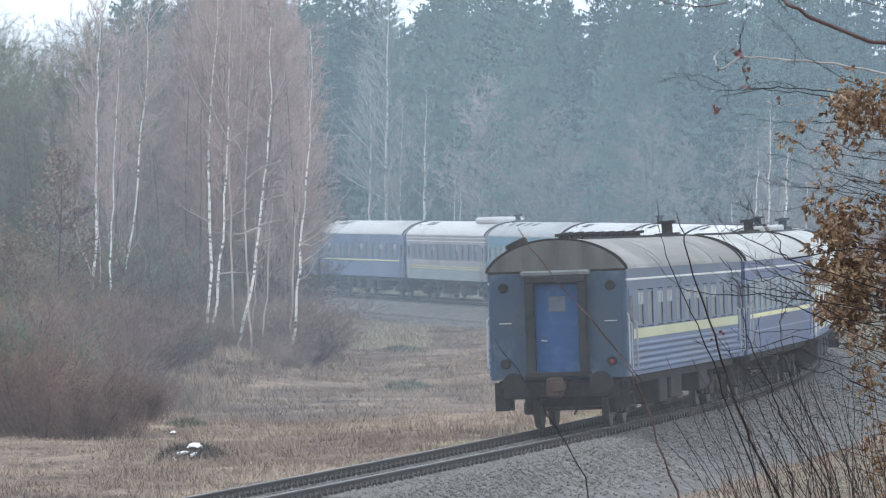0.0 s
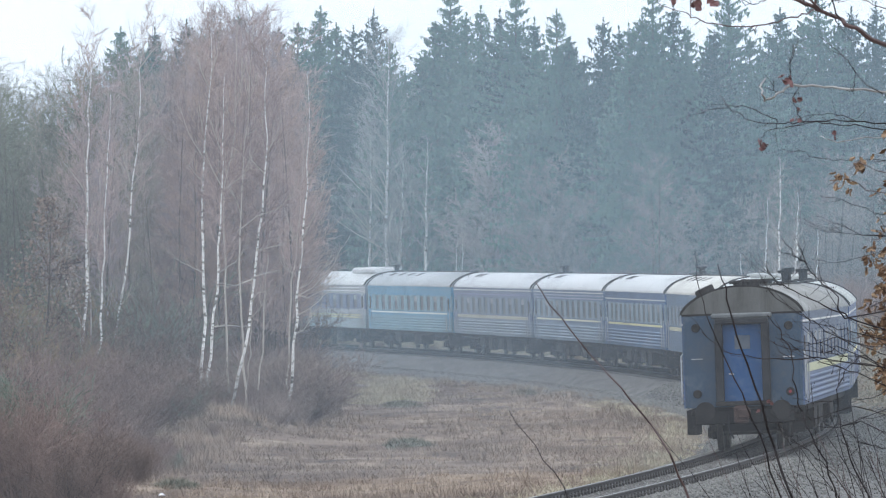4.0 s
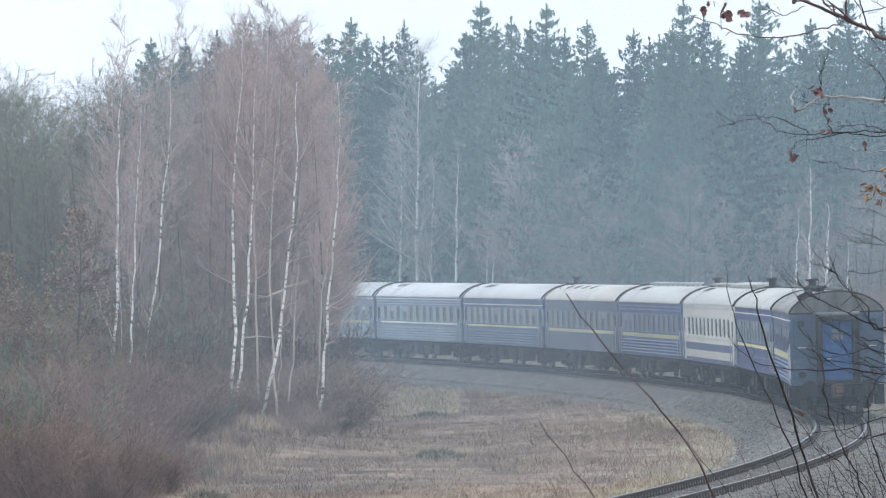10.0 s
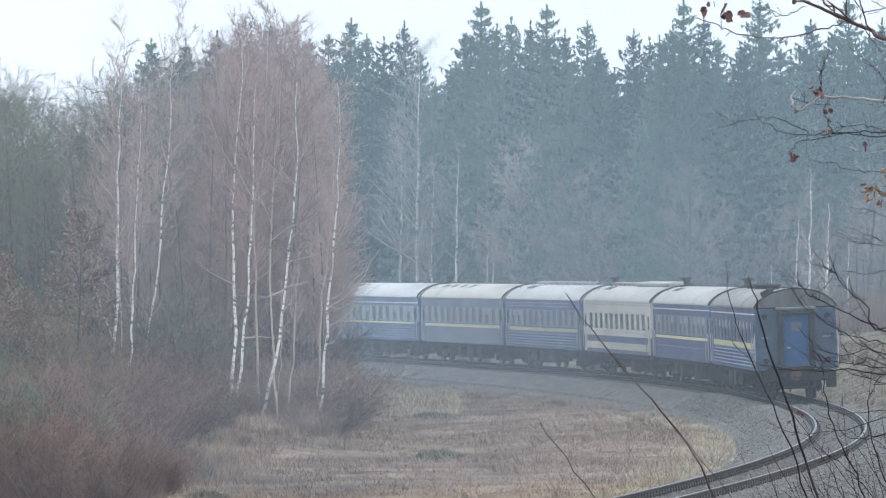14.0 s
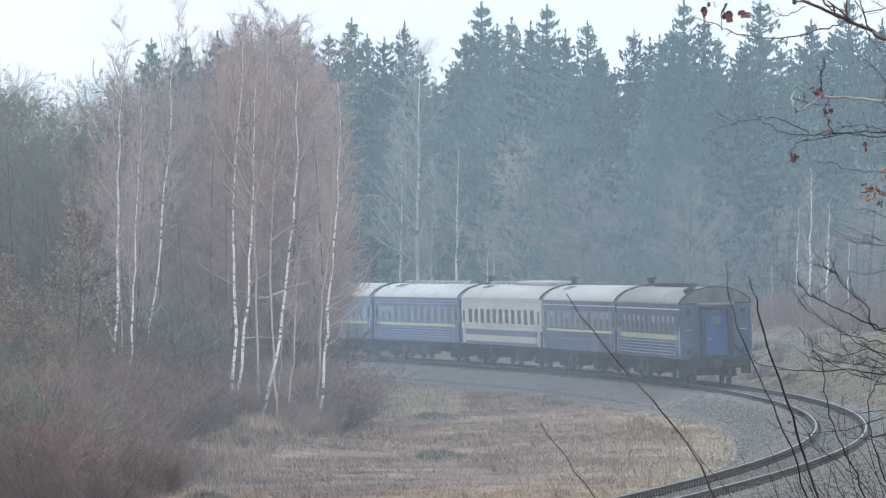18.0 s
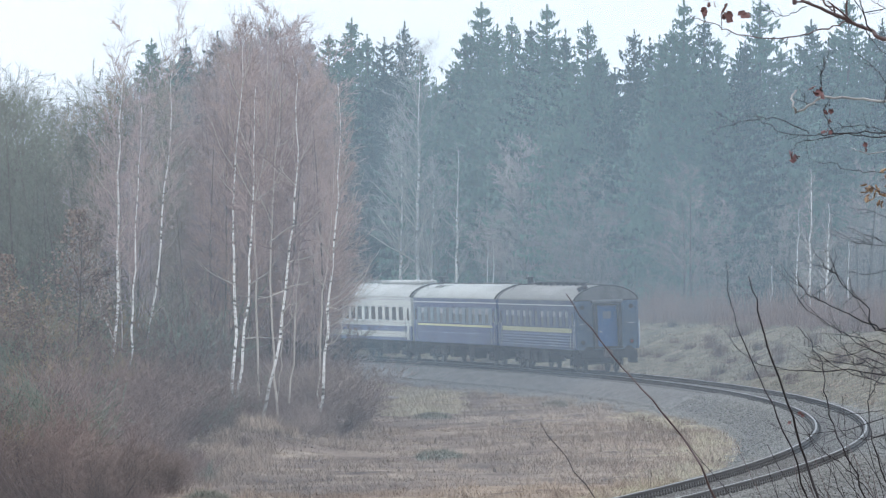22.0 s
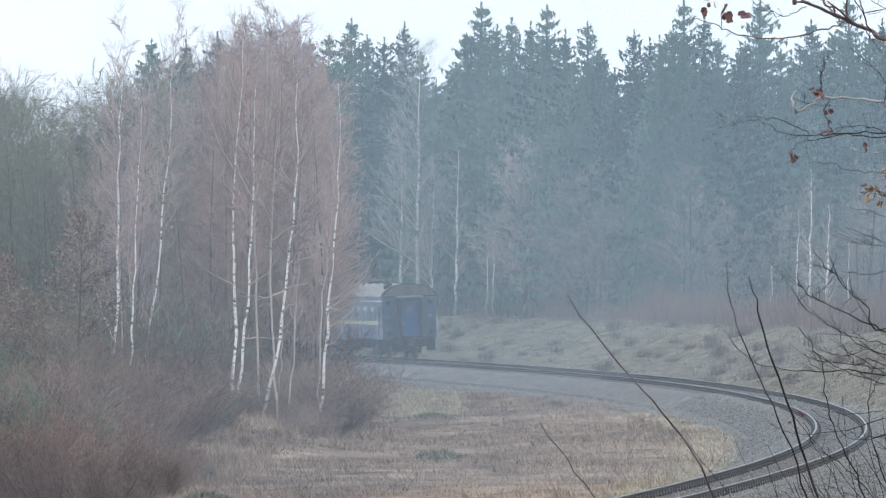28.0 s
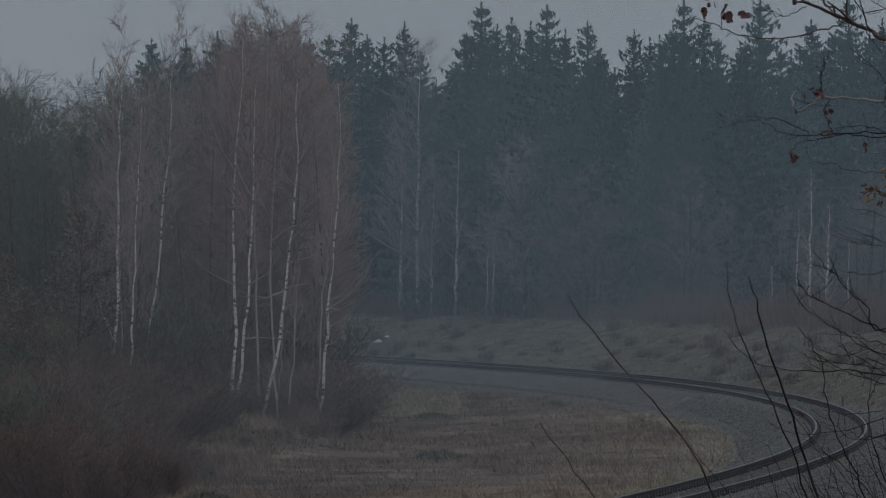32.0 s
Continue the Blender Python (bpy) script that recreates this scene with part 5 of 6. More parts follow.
def limb(rnd, row, parent, name, foot=None, twiggy=5):
    """One crooked bough with short side twigs; foot continues it down to the ground or to a trunk."""
    kind, y, r0, r1, line = row
    r0, r1 = r0 * 0.88, r1 * 0.88
    b = Build()
    pts = [Vector((x, y + rnd.uniform(-0.15, 0.15), z)) for x, z in line]
    if foot:
        a = Vector(foot)
        pts = [a, a.lerp(pts[0], 0.35) + Vector((rnd.gauss(0, 0.06), 0, rnd.gauss(0.08, 0.1))), a.lerp(pts[0], 0.7) + Vector((rnd.gauss(0, 0.05), 0, rnd.gauss(0.05, 0.08)))] + pts
    fine = []
    for i in range(len(pts) - 1):
        for q in (0, 0.34, 0.67):
            fine.append(pts[i].lerp(pts[i + 1], q) + Vector((rnd.gauss(0, 0.009), 0, rnd.gauss(0, 0.007))))
    fine.append(pts[-1])
    n = len(fine)
    b.tube(fine, [r0 + (r1 - r0) * i / (n - 1) for i in range(n)], 6)
    for i in range(twiggy):
        j = rnd.randrange(n // 3, n - 1)
        d = (fine[min(j + 1, n - 1)] - fine[j]).normalized()
        d = (d + Vector((rnd.gauss(0, 0.6), rnd.gauss(0, 0.5), rnd.gauss(0.2, 0.6)))).normalized()
        l = rnd.uniform(0.06, 0.34)
        m = fine[j] + d * l * 0.5 + Vector((rnd.gauss(0, 0.02), 0, rnd.gauss(0, 0.02)))
        b.tube([fine[j], m, fine[j] + d * l], [r1, r1 * 0.85, r1 * 0.5], 4)
        if rnd.random() < 0.5:
            b.disc(fine[j] + d * l, "z", r1 * 1.5, r1 * 4, 6)
    return part(name, b, TWIGS[kind], parent)


def dry_leaves(rnd, place, size, parent, mat, count, name="foliage"):
    """A bunch of curled withered leaves."""
    b = Build()
    for i in range(count):
        c = Vector((rnd.gauss(0, 0.3), rnd.gauss(0, 0.3), rnd.gauss(-0.1, 0.32))) * size + Vector(place)
        a = Vector((rnd.gauss(0, 0.6), rnd.gauss(0, 0.6), -abs(rnd.gauss(0.7, 0.5)))).normalized()
        s = a.orthogonal().normalized()
        s.rotate(Matrix.Rotation(rnd.uniform(0, 6.28), 3, a))
        k = a.cross(s)
        l = rnd.uniform(0.055, 0.095) if count > 3 else size * 0.8
        base = len(b.v)
        rows = [(0, 0.04), (0.22, 0.24), (0.4, 0.17), (0.6, 0.32), (0.78, 0.2), (1, 0.03)]
        if count <= 3:
            rows = [(t, w * 1.7) for t, w in rows]
        curl = rnd.uniform(0.1, 0.5)
        for t, w in rows:
            m = c + a * l * t + k * l * curl * t * t
            for q in (-1, 0, 1):
                b.v.append(tuple(m + s * l * w * q + k * l * 0.16 * abs(q) * rnd.uniform(0.4, 1.4)))
        for r in range(5):
            for q in range(2):
                e = base + r * 3 + q
                b.f.append([e, e + 1, e + 4, e + 3])
    return part(name, b, mat, parent)


def foreground():
    rnd = random.Random(41)
    # saplings on the bank below the lens
    for row in SHOOTS:
        x0, z0 = row[4][0]
        y = row[1]
        g = ground_at(x0 + 0.3, y)
        base = new("sapling")
        tagged(base, "thin bare sapling shoot growing on the railway bank", "sapling", "saplings on the bank")
        limb(rnd, row, base, "shoot", (x0 + 0.3, y, g - 0.1), 0)
    # bush with dark boughs
    bx, by = 6.3, 65.5
    bg = ground_at(bx, by)
    bush = tagged(new("bank_bush"), "bare dark-twigged bush leaning out over the bank", "bush")
    part("stem", Build().tube([(bx, by, bg - 0.2), (bx - 0.05, by, 2.6), (bx - 0.1, by, 3.9), (bx + 0.05, by, 4.6)], [0.045, 0.035, 0.024, 0.01], 8), M_TWIG_DARK, bush)
    for row in BUSH_BOUGHS:
        limb(rnd, row, bush, "bough", (bx - 0.05, by, row[4][0][1] - 0.25), 14)
    for i in range(20):
        x, z = rnd.uniform(3.8, 4.9), rnd.uniform(3.2, 5.3)
        l, s = rnd.uniform(0.4, 1.1), rnd.gauss(0.25, 0.35)
        line = [(x + 0.6, z - 0.35 * s - 0.15)] + [(x - l * q + rnd.gauss(0, 0.02), z + l * s * q - 0.12 * math.sin(q * 3) + rnd.gauss(0, 0.02)) for q in (0, 0.3, 0.6, 0.8, 1.0)]
        limb(rnd, ("d", rnd.uniform(64.8, 66.4), 0.007, 0.0025, line), bush, "bough", (bx - 0.05, by, z - 0.7), 7)
    for row in BUSH_STEMS:
        x0, z0 = row[4][0]
        limb(rnd, row, bush, "stem", (x0 + 0.15, row[1], ground_at(x0, row[1]) - 0.1), 8)
    for i in range(110):
        x = 3.5 + 1.95 * rnd.random() ** 0.8
        y = rnd.uniform(63, 69)
        g = ground_at(x, y)
        h = rnd.uniform(1.6, 3.6) if x > 3.5 else rnd.uniform(1.2, 2.2)
        lean = rnd.gauss(-0.28, 0.2)
        p = [Vector((x - 0.5 * lean, y, g - 0.1))]
        for k in range(6):
            p.append(Vector((x + lean * h * (k / 6) ** 1.3 + rnd.gauss(0, 0.03), y + rnd.gauss(0, 0.05), g + h * (k + 1) / 6)))
        row = (rnd.choice("dddt"), y, 0.008, 0.003, [(q.x, q.z) for q in p[1:]])
        limb(rnd, row, bush, "stem", tuple(p[0]), rnd.randint(2, 6))
    # reddish undergrowth further along the bank
    for i in range(90):
        x, y = rnd.uniform(4.3, 6.0), rnd.uniform(62, 69)
        g, h, lean = ground_at(x, y), rnd.uniform(0.9, 2.6), rnd.gauss(-0.12, 0.25)
        p = [(x + lean * h * (k / 5) ** 1.3 + rnd.gauss(0, 0.03), g - 0.1 + h * k / 5) for k in range(6)]
        limb(rnd, ("r", y, 0.008, 0.003, p), bush, "stem", None, rnd.randint(3, 7))
    for i, (x, z, w) in enumerate(RED_LEAVES[-2:]):
        dry_leaves(rnd, (x, 65.6, z), w, bush, M_LEAF_RED, 2, "withered_leaf")
    # young oak that keeps its withered leaves
    ox, oy = 7.1, 66.5
    og = ground_at(ox, oy)
    oak = tagged(new("young_oak"), "young oak with crooked bare boughs and withered brown leaves", "oak tree")
    part("trunk", Build().tube([(ox, oy, og - 0.3), (ox - 0.1, oy, 3.0), (ox - 0.25, oy, 5.2), (ox - 0.2, oy, 7.2), (ox + 0.1, oy, 9.5)], [0.13, 0.115, 0.09, 0.06, 0.02], 10), M_BARK, oak)
    for j, row in enumerate(OAK_BOUGHS + OAK_LOW_BOUGHS):
        joined = row[4][0][0] > 4.4
        limb(rnd, row, oak, "bough", (ox - 0.2, oy, row[4][0][1] - 0.35) if joined else None, 0 if row[0] == "g" else 3)
    for x, z, w in OAK_LEAVES:
        dry_leaves(rnd, (x, 66.4, z), w * 0.75, oak, M_LEAF, 16)
        limb(rnd, ("t", 66.4, 0.008, 0.003, [(x + 0.25, z - 0.1), (x, z + 0.02), (x - 0.1, z - 0.06)]), oak, "bough", (ox - 0.15, oy, z - 0.6), 4)
    for i in range(170):
        x, z = 4.42 + 1.2 * rnd.random(), rnd.uniform(2.2, 6.35)
        if i > 129:
            x, z = rnd.uniform(4.3, 4.75), rnd.uniform(3.85, 4.95)
        if i < 130 and x < 4.75 and (z < 3.6 or 5.2 < z < 5.5):
            continue
        dry_leaves(rnd, (x, 66.4 + rnd.uniform(-0.5, 0.5), z), rnd.uniform(0.18, 0.34), oak, M_LEAF, 24)
        if i % 3:
            continue
        limb(rnd, ("t", 66.4, 0.007, 0.003, [(x + 0.2, z - 0.05), (x - 0.1, z)]), oak, "bough", (ox - 0.15, oy, z - 0.5), 4)
    for i in range(64):
        x, z = rnd.uniform(4.35, 5.6), rnd.uniform(1.6, 5.8)
        q = rnd.uniform(0.3, 0.9)
        limb(rnd, (rnd.choice("tdd"), 66.2, 0.007, 0.002, [(x + 0.5, z - 0.3 * q), (x, z), (x - 0.45 * q, z + rnd.uniform(-0.1, 0.5) * q)]), oak, "bough", (ox - 0.15, oy, z - 0.8), 5)
    for x, z, w in RED_LEAVES[:-2]:
        dry_leaves(rnd, (x, 66.0 if z > 6.8 else 67.0, z), w, oak, M_LEAF_RED, 3, "withered_leaf")


foreground()


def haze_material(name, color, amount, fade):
    """Mostly clear sheet, tinted to imitate haze; scatters a little of the sky's light. fade: from where to where it
    thins out westwards.
    """
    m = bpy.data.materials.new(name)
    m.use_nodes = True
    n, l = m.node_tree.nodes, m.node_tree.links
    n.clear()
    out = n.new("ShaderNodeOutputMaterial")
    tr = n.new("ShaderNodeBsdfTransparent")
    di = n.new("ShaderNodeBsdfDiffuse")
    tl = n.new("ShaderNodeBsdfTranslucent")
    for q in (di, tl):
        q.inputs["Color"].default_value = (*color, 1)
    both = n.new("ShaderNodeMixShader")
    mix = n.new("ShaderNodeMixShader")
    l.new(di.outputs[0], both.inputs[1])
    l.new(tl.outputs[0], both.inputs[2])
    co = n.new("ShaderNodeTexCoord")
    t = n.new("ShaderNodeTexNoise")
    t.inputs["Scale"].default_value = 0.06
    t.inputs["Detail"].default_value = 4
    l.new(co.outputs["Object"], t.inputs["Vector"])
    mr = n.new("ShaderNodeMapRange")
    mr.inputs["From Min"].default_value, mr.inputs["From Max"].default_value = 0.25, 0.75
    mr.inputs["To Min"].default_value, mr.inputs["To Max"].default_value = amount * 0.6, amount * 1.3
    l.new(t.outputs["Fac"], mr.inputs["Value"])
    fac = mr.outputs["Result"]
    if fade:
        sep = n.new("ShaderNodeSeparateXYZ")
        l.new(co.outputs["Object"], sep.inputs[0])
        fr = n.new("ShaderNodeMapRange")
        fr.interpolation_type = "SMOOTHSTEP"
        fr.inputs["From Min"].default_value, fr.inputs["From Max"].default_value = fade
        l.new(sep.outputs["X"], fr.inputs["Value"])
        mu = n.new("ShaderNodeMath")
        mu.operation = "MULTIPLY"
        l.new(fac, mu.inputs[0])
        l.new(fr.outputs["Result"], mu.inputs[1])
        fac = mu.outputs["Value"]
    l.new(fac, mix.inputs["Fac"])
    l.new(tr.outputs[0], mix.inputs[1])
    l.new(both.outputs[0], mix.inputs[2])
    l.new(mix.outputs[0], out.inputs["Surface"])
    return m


def haze_sheets():
    """Upright sheets whose tint stands in for thin bluish exhaust haze in the curve."""
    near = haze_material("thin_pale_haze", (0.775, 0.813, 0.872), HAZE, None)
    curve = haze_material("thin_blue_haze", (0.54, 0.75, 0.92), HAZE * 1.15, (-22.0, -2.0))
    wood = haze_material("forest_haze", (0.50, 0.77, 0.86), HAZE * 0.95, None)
    # the nearest sheet also lifts the train's dark tones, as lens veil would
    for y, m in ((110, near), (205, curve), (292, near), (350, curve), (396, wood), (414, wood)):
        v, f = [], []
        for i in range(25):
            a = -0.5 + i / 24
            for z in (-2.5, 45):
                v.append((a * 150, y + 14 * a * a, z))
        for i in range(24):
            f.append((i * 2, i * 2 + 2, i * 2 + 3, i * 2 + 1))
        tagged(new("haze_layer", mesh_from("haze_layer", v, f, m)), "nearly clear upright sheet standing in for bluish exhaust haze over the curve", "haze", "haze layers", kind="stuff")


haze_sheets()


# ---- the train ----
M_DARK = material("underframe_grime", [(0.011, 0.0105, 0.0105), (0.034, 0.031, 0.029)], 2, 0.9, 0.0, 0.2, 12)
M_WHEEL = material("wheel_steel", [(0.05, 0.045, 0.04), (0.11, 0.10, 0.09)], 3, 0.6, 0.5)
M_RUBBER = material("black_rubber", [(0.012, 0.013, 0.015), (0.035, 0.036, 0.04)], 2, 0.8)
M_GLASS = bpy.data.materials.new("car_window_glass")
M_GLASS.use_nodes = True
M_GLASS.node_tree.nodes["Principled BSDF"].inputs["Base Color"].default_value = (0.022, 0.028, 0.036, 1)
M_GLASS.node_tree.nodes["Principled BSDF"].inputs["Roughness"].default_value = 0.12
M_GLASS.node_tree.nodes["Principled BSDF"].inputs["Specular IOR Level"].default_value = 0.3
M_GLASS_DUSTY = material("dusty_window_glass", [(0.035, 0.043, 0.055), (0.10, 0.11, 0.125)], 0.8, 0.35)
M_CURTAIN = material("white_curtain", [(0.28, 0.29, 0.31), (0.48, 0.49, 0.50)], 3, 0.9, per_object=0.3)
M_DOORBLUE = paint("bright_blue_door_paint", (0.016, 0.082, 0.225), amount=0.2)
M_ENDBLUE = paint("end_wall_blue_paint", (0.035, 0.07, 0.118), amount=0.4)
M_HANDRAIL = paint("pale_handrail_paint", (0.45, 0.46, 0.48), amount=0.3)
M_COUPLER = material("rusty_coupler", [(0.05, 0.032, 0.028), (0.12, 0.075, 0.065)], 4, 0.8, 0.2)
M_LAMPRED = bpy.data.materials.new("tail_lamp_red")
M_LAMPRED.use_nodes = True
_l = M_LAMPRED.node_tree.nodes["Principled BSDF"]
_l.inputs["Base Color"].default_value = (0.2, 0.012, 0.02, 1)
_l.inputs["Emission Color"].default_value = (1.0, 0.03, 0.08, 1)
_l.inputs["Emission Strength"].default_value = 0.03

BLUE = (0.034, 0.07, 0.148)
VIOLET = (0.052, 0.088, 0.21)
CYAN = (0.10, 0.26, 0.42)
GREYB = (0.20, 0.25, 0.37)
DULL = (0.24, 0.25, 0.33)
WHITE = (0.74, 0.74, 0.72)
YELLOW = (0.54, 0.54, 0.32)
CREAM = (0.66, 0.62, 0.42)
PALEY = (0.82, 0.78, 0.42)
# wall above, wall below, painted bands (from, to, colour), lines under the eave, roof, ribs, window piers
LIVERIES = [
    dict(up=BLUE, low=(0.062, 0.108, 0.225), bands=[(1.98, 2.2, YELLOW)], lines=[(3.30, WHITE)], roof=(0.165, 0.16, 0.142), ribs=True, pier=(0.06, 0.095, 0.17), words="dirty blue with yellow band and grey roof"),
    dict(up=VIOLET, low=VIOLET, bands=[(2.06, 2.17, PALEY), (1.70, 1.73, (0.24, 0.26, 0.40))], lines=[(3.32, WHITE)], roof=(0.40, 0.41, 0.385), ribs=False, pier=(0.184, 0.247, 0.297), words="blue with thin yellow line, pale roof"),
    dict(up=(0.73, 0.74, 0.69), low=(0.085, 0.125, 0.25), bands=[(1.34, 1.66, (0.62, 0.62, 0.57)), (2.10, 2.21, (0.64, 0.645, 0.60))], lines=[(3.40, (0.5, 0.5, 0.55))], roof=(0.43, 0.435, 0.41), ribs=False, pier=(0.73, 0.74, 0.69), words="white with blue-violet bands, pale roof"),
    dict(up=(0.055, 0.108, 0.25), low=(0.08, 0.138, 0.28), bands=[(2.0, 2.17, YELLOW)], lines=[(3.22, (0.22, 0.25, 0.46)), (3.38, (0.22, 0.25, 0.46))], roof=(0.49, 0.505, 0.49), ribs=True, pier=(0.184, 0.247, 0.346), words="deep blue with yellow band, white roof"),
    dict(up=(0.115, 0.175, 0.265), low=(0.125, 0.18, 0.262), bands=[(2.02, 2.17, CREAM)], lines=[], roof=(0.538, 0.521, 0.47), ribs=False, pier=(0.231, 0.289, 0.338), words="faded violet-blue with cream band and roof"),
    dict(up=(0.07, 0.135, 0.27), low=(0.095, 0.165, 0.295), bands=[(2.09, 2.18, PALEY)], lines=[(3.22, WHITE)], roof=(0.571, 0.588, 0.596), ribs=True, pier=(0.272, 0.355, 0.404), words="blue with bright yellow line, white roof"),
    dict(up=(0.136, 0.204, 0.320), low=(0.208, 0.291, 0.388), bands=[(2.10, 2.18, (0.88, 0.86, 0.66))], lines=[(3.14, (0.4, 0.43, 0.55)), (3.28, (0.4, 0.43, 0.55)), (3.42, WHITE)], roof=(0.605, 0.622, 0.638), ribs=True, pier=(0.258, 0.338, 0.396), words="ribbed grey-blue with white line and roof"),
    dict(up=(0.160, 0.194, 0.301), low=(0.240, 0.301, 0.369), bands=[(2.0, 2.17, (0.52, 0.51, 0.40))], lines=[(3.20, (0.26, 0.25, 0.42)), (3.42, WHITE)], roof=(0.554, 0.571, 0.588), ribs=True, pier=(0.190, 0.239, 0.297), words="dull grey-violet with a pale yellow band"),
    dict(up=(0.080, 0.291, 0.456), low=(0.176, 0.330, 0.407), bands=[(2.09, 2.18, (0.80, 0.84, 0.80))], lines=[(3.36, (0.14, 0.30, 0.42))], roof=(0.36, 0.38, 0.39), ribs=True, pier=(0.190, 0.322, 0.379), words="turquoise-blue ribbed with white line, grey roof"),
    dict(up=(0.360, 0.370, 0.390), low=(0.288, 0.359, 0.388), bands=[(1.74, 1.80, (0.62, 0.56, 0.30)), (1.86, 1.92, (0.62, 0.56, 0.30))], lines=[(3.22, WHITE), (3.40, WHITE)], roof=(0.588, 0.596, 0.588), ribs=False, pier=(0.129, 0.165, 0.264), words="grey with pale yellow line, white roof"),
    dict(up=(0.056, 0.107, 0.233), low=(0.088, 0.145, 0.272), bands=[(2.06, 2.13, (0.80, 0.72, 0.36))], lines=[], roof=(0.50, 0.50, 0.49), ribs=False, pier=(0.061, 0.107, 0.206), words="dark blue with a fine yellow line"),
]
CAR, GAP, HALF, WIDE = 24.54, 23.7, 11.85, 1.55
Z_SILL, Z_RIB, Z_WIN0, Z_WIN1, Z_EAVE, Z_TOP = 1.16, 1.96, 2.22, 3.08, 3.56, 4.27


def roof_profile(grow=0.0, x=WIDE):
    """The arched roof from eave to eave."""
    arch = []
    for i in range(21):
        q = -1 + i / 10
        q = math.copysign(abs(q) ** 0.8, q)
        arch.append((q * (x + grow), Z_EAVE + 0.08 + (Z_TOP - Z_EAVE - 0.08) * max(0.0, 1 - abs(q) ** 2.2) ** 0.8 + grow))
    return [(-x - 0.03 - grow, Z_EAVE)] + arch + [(x + 0.03 + grow, Z_EAVE)]


WIN = {}


def window_meshes(w):
    """Frame, pane and curtain of one car window; shared by all alike."""
    if w in WIN:
        return WIN[w]
    fr = Build()
    h = Z_WIN1 - Z_WIN0 - 0.04
    t = 0.045
    fr.box(-0.03, 0.03, -w / 2, w / 2, -h / 2, -h / 2 + t).box(-0.03, 0.03, -w / 2, w / 2, h / 2 - t, h / 2)
    fr.box(-0.03, 0.03, -w / 2, -w / 2 + t, -h / 2 + t, h / 2 - t).box(-0.03, 0.03, w / 2 - t, w / 2, -h / 2 + t, h / 2 - t)
    if w < 1.1:
        fr.box(-0.02, 0.02, -w / 2 + t, w / 2 - t, h / 2 - 0.30, h / 2 - 0.265)
    pa = Build().box(-0.008, 0.008, -w / 2 + t, w / 2 - t, -h / 2 + t, h / 2 - t)
    cu = Build()
    n = 6
    for i in range(n):
        y = -w / 2 + t + (w - 2 * t) * i / n
        cu.box(-0.005 + 0.012 * (i % 2), 0.005 + 0.012 * (i % 2), y, y + (w - 2 * t) / n, h / 2 - 0.32, h / 2 - t)
    WIN[w] = (fr.mesh("window"), pa.mesh("pane"), cu.mesh("curtain"))
    return WIN[w]


def bogie_meshes():
    fr = Build()
    for x in (-0.98, 0.98):
        fr.box(x - 0.07, x + 0.07, -1.55, 1.55, 0.52, 0.74, 0.03)
        for y in (-1.2, 1.2):
            fr.box(x - 0.13, x + 0.13, y - 0.17, y + 0.17, 0.33, 0.62, 0.03)
            for o in (-0.3, 0.3):
                fr.disc((x, y + o, 0.5), "z", 0.085, 0.34, 8)
        fr.box(x - 0.1, x + 0.1, -0.42, 0.42, 0.28, 0.56, 0.03)
        fr.disc((x, 0, 0.72), "z", 0.14, 0.4, 10)
    fr.box(-0.98, 0.98, -0.28, 0.28, 0.5, 0.78, 0.03).box(-0.98, 0.98, -1.62, -1.5, 0.5, 0.66).box(-0.98, 0.98, 1.5, 1.62, 0.5, 0.66)
    ws = Build()
    for x in (-0.79, 0.79):
        o = 1 if x > 0 else -1
        ws.disc((x, 0, 0), "x", 0.475, 0.13, 24, 0.02)
        ws.disc((x - o * 0.075, 0, 0), "x", 0.505, 0.03, 24)
        ws.disc((x + o * 0.08, 0, 0), "x", 0.15, 0.16, 12)
    ws.tube([(-0.8, 0, 0), (0.8, 0, 0)], [0.08, 0.08], 10)
    a, b = fr.mesh("bogie"), ws.mesh("wheelset")
    a.materials.append(M_DARK)
    b.materials.append(M_WHEEL)
    return a, b


BOGIE, WHEELSET = bogie_meshes()
WHEELS = []


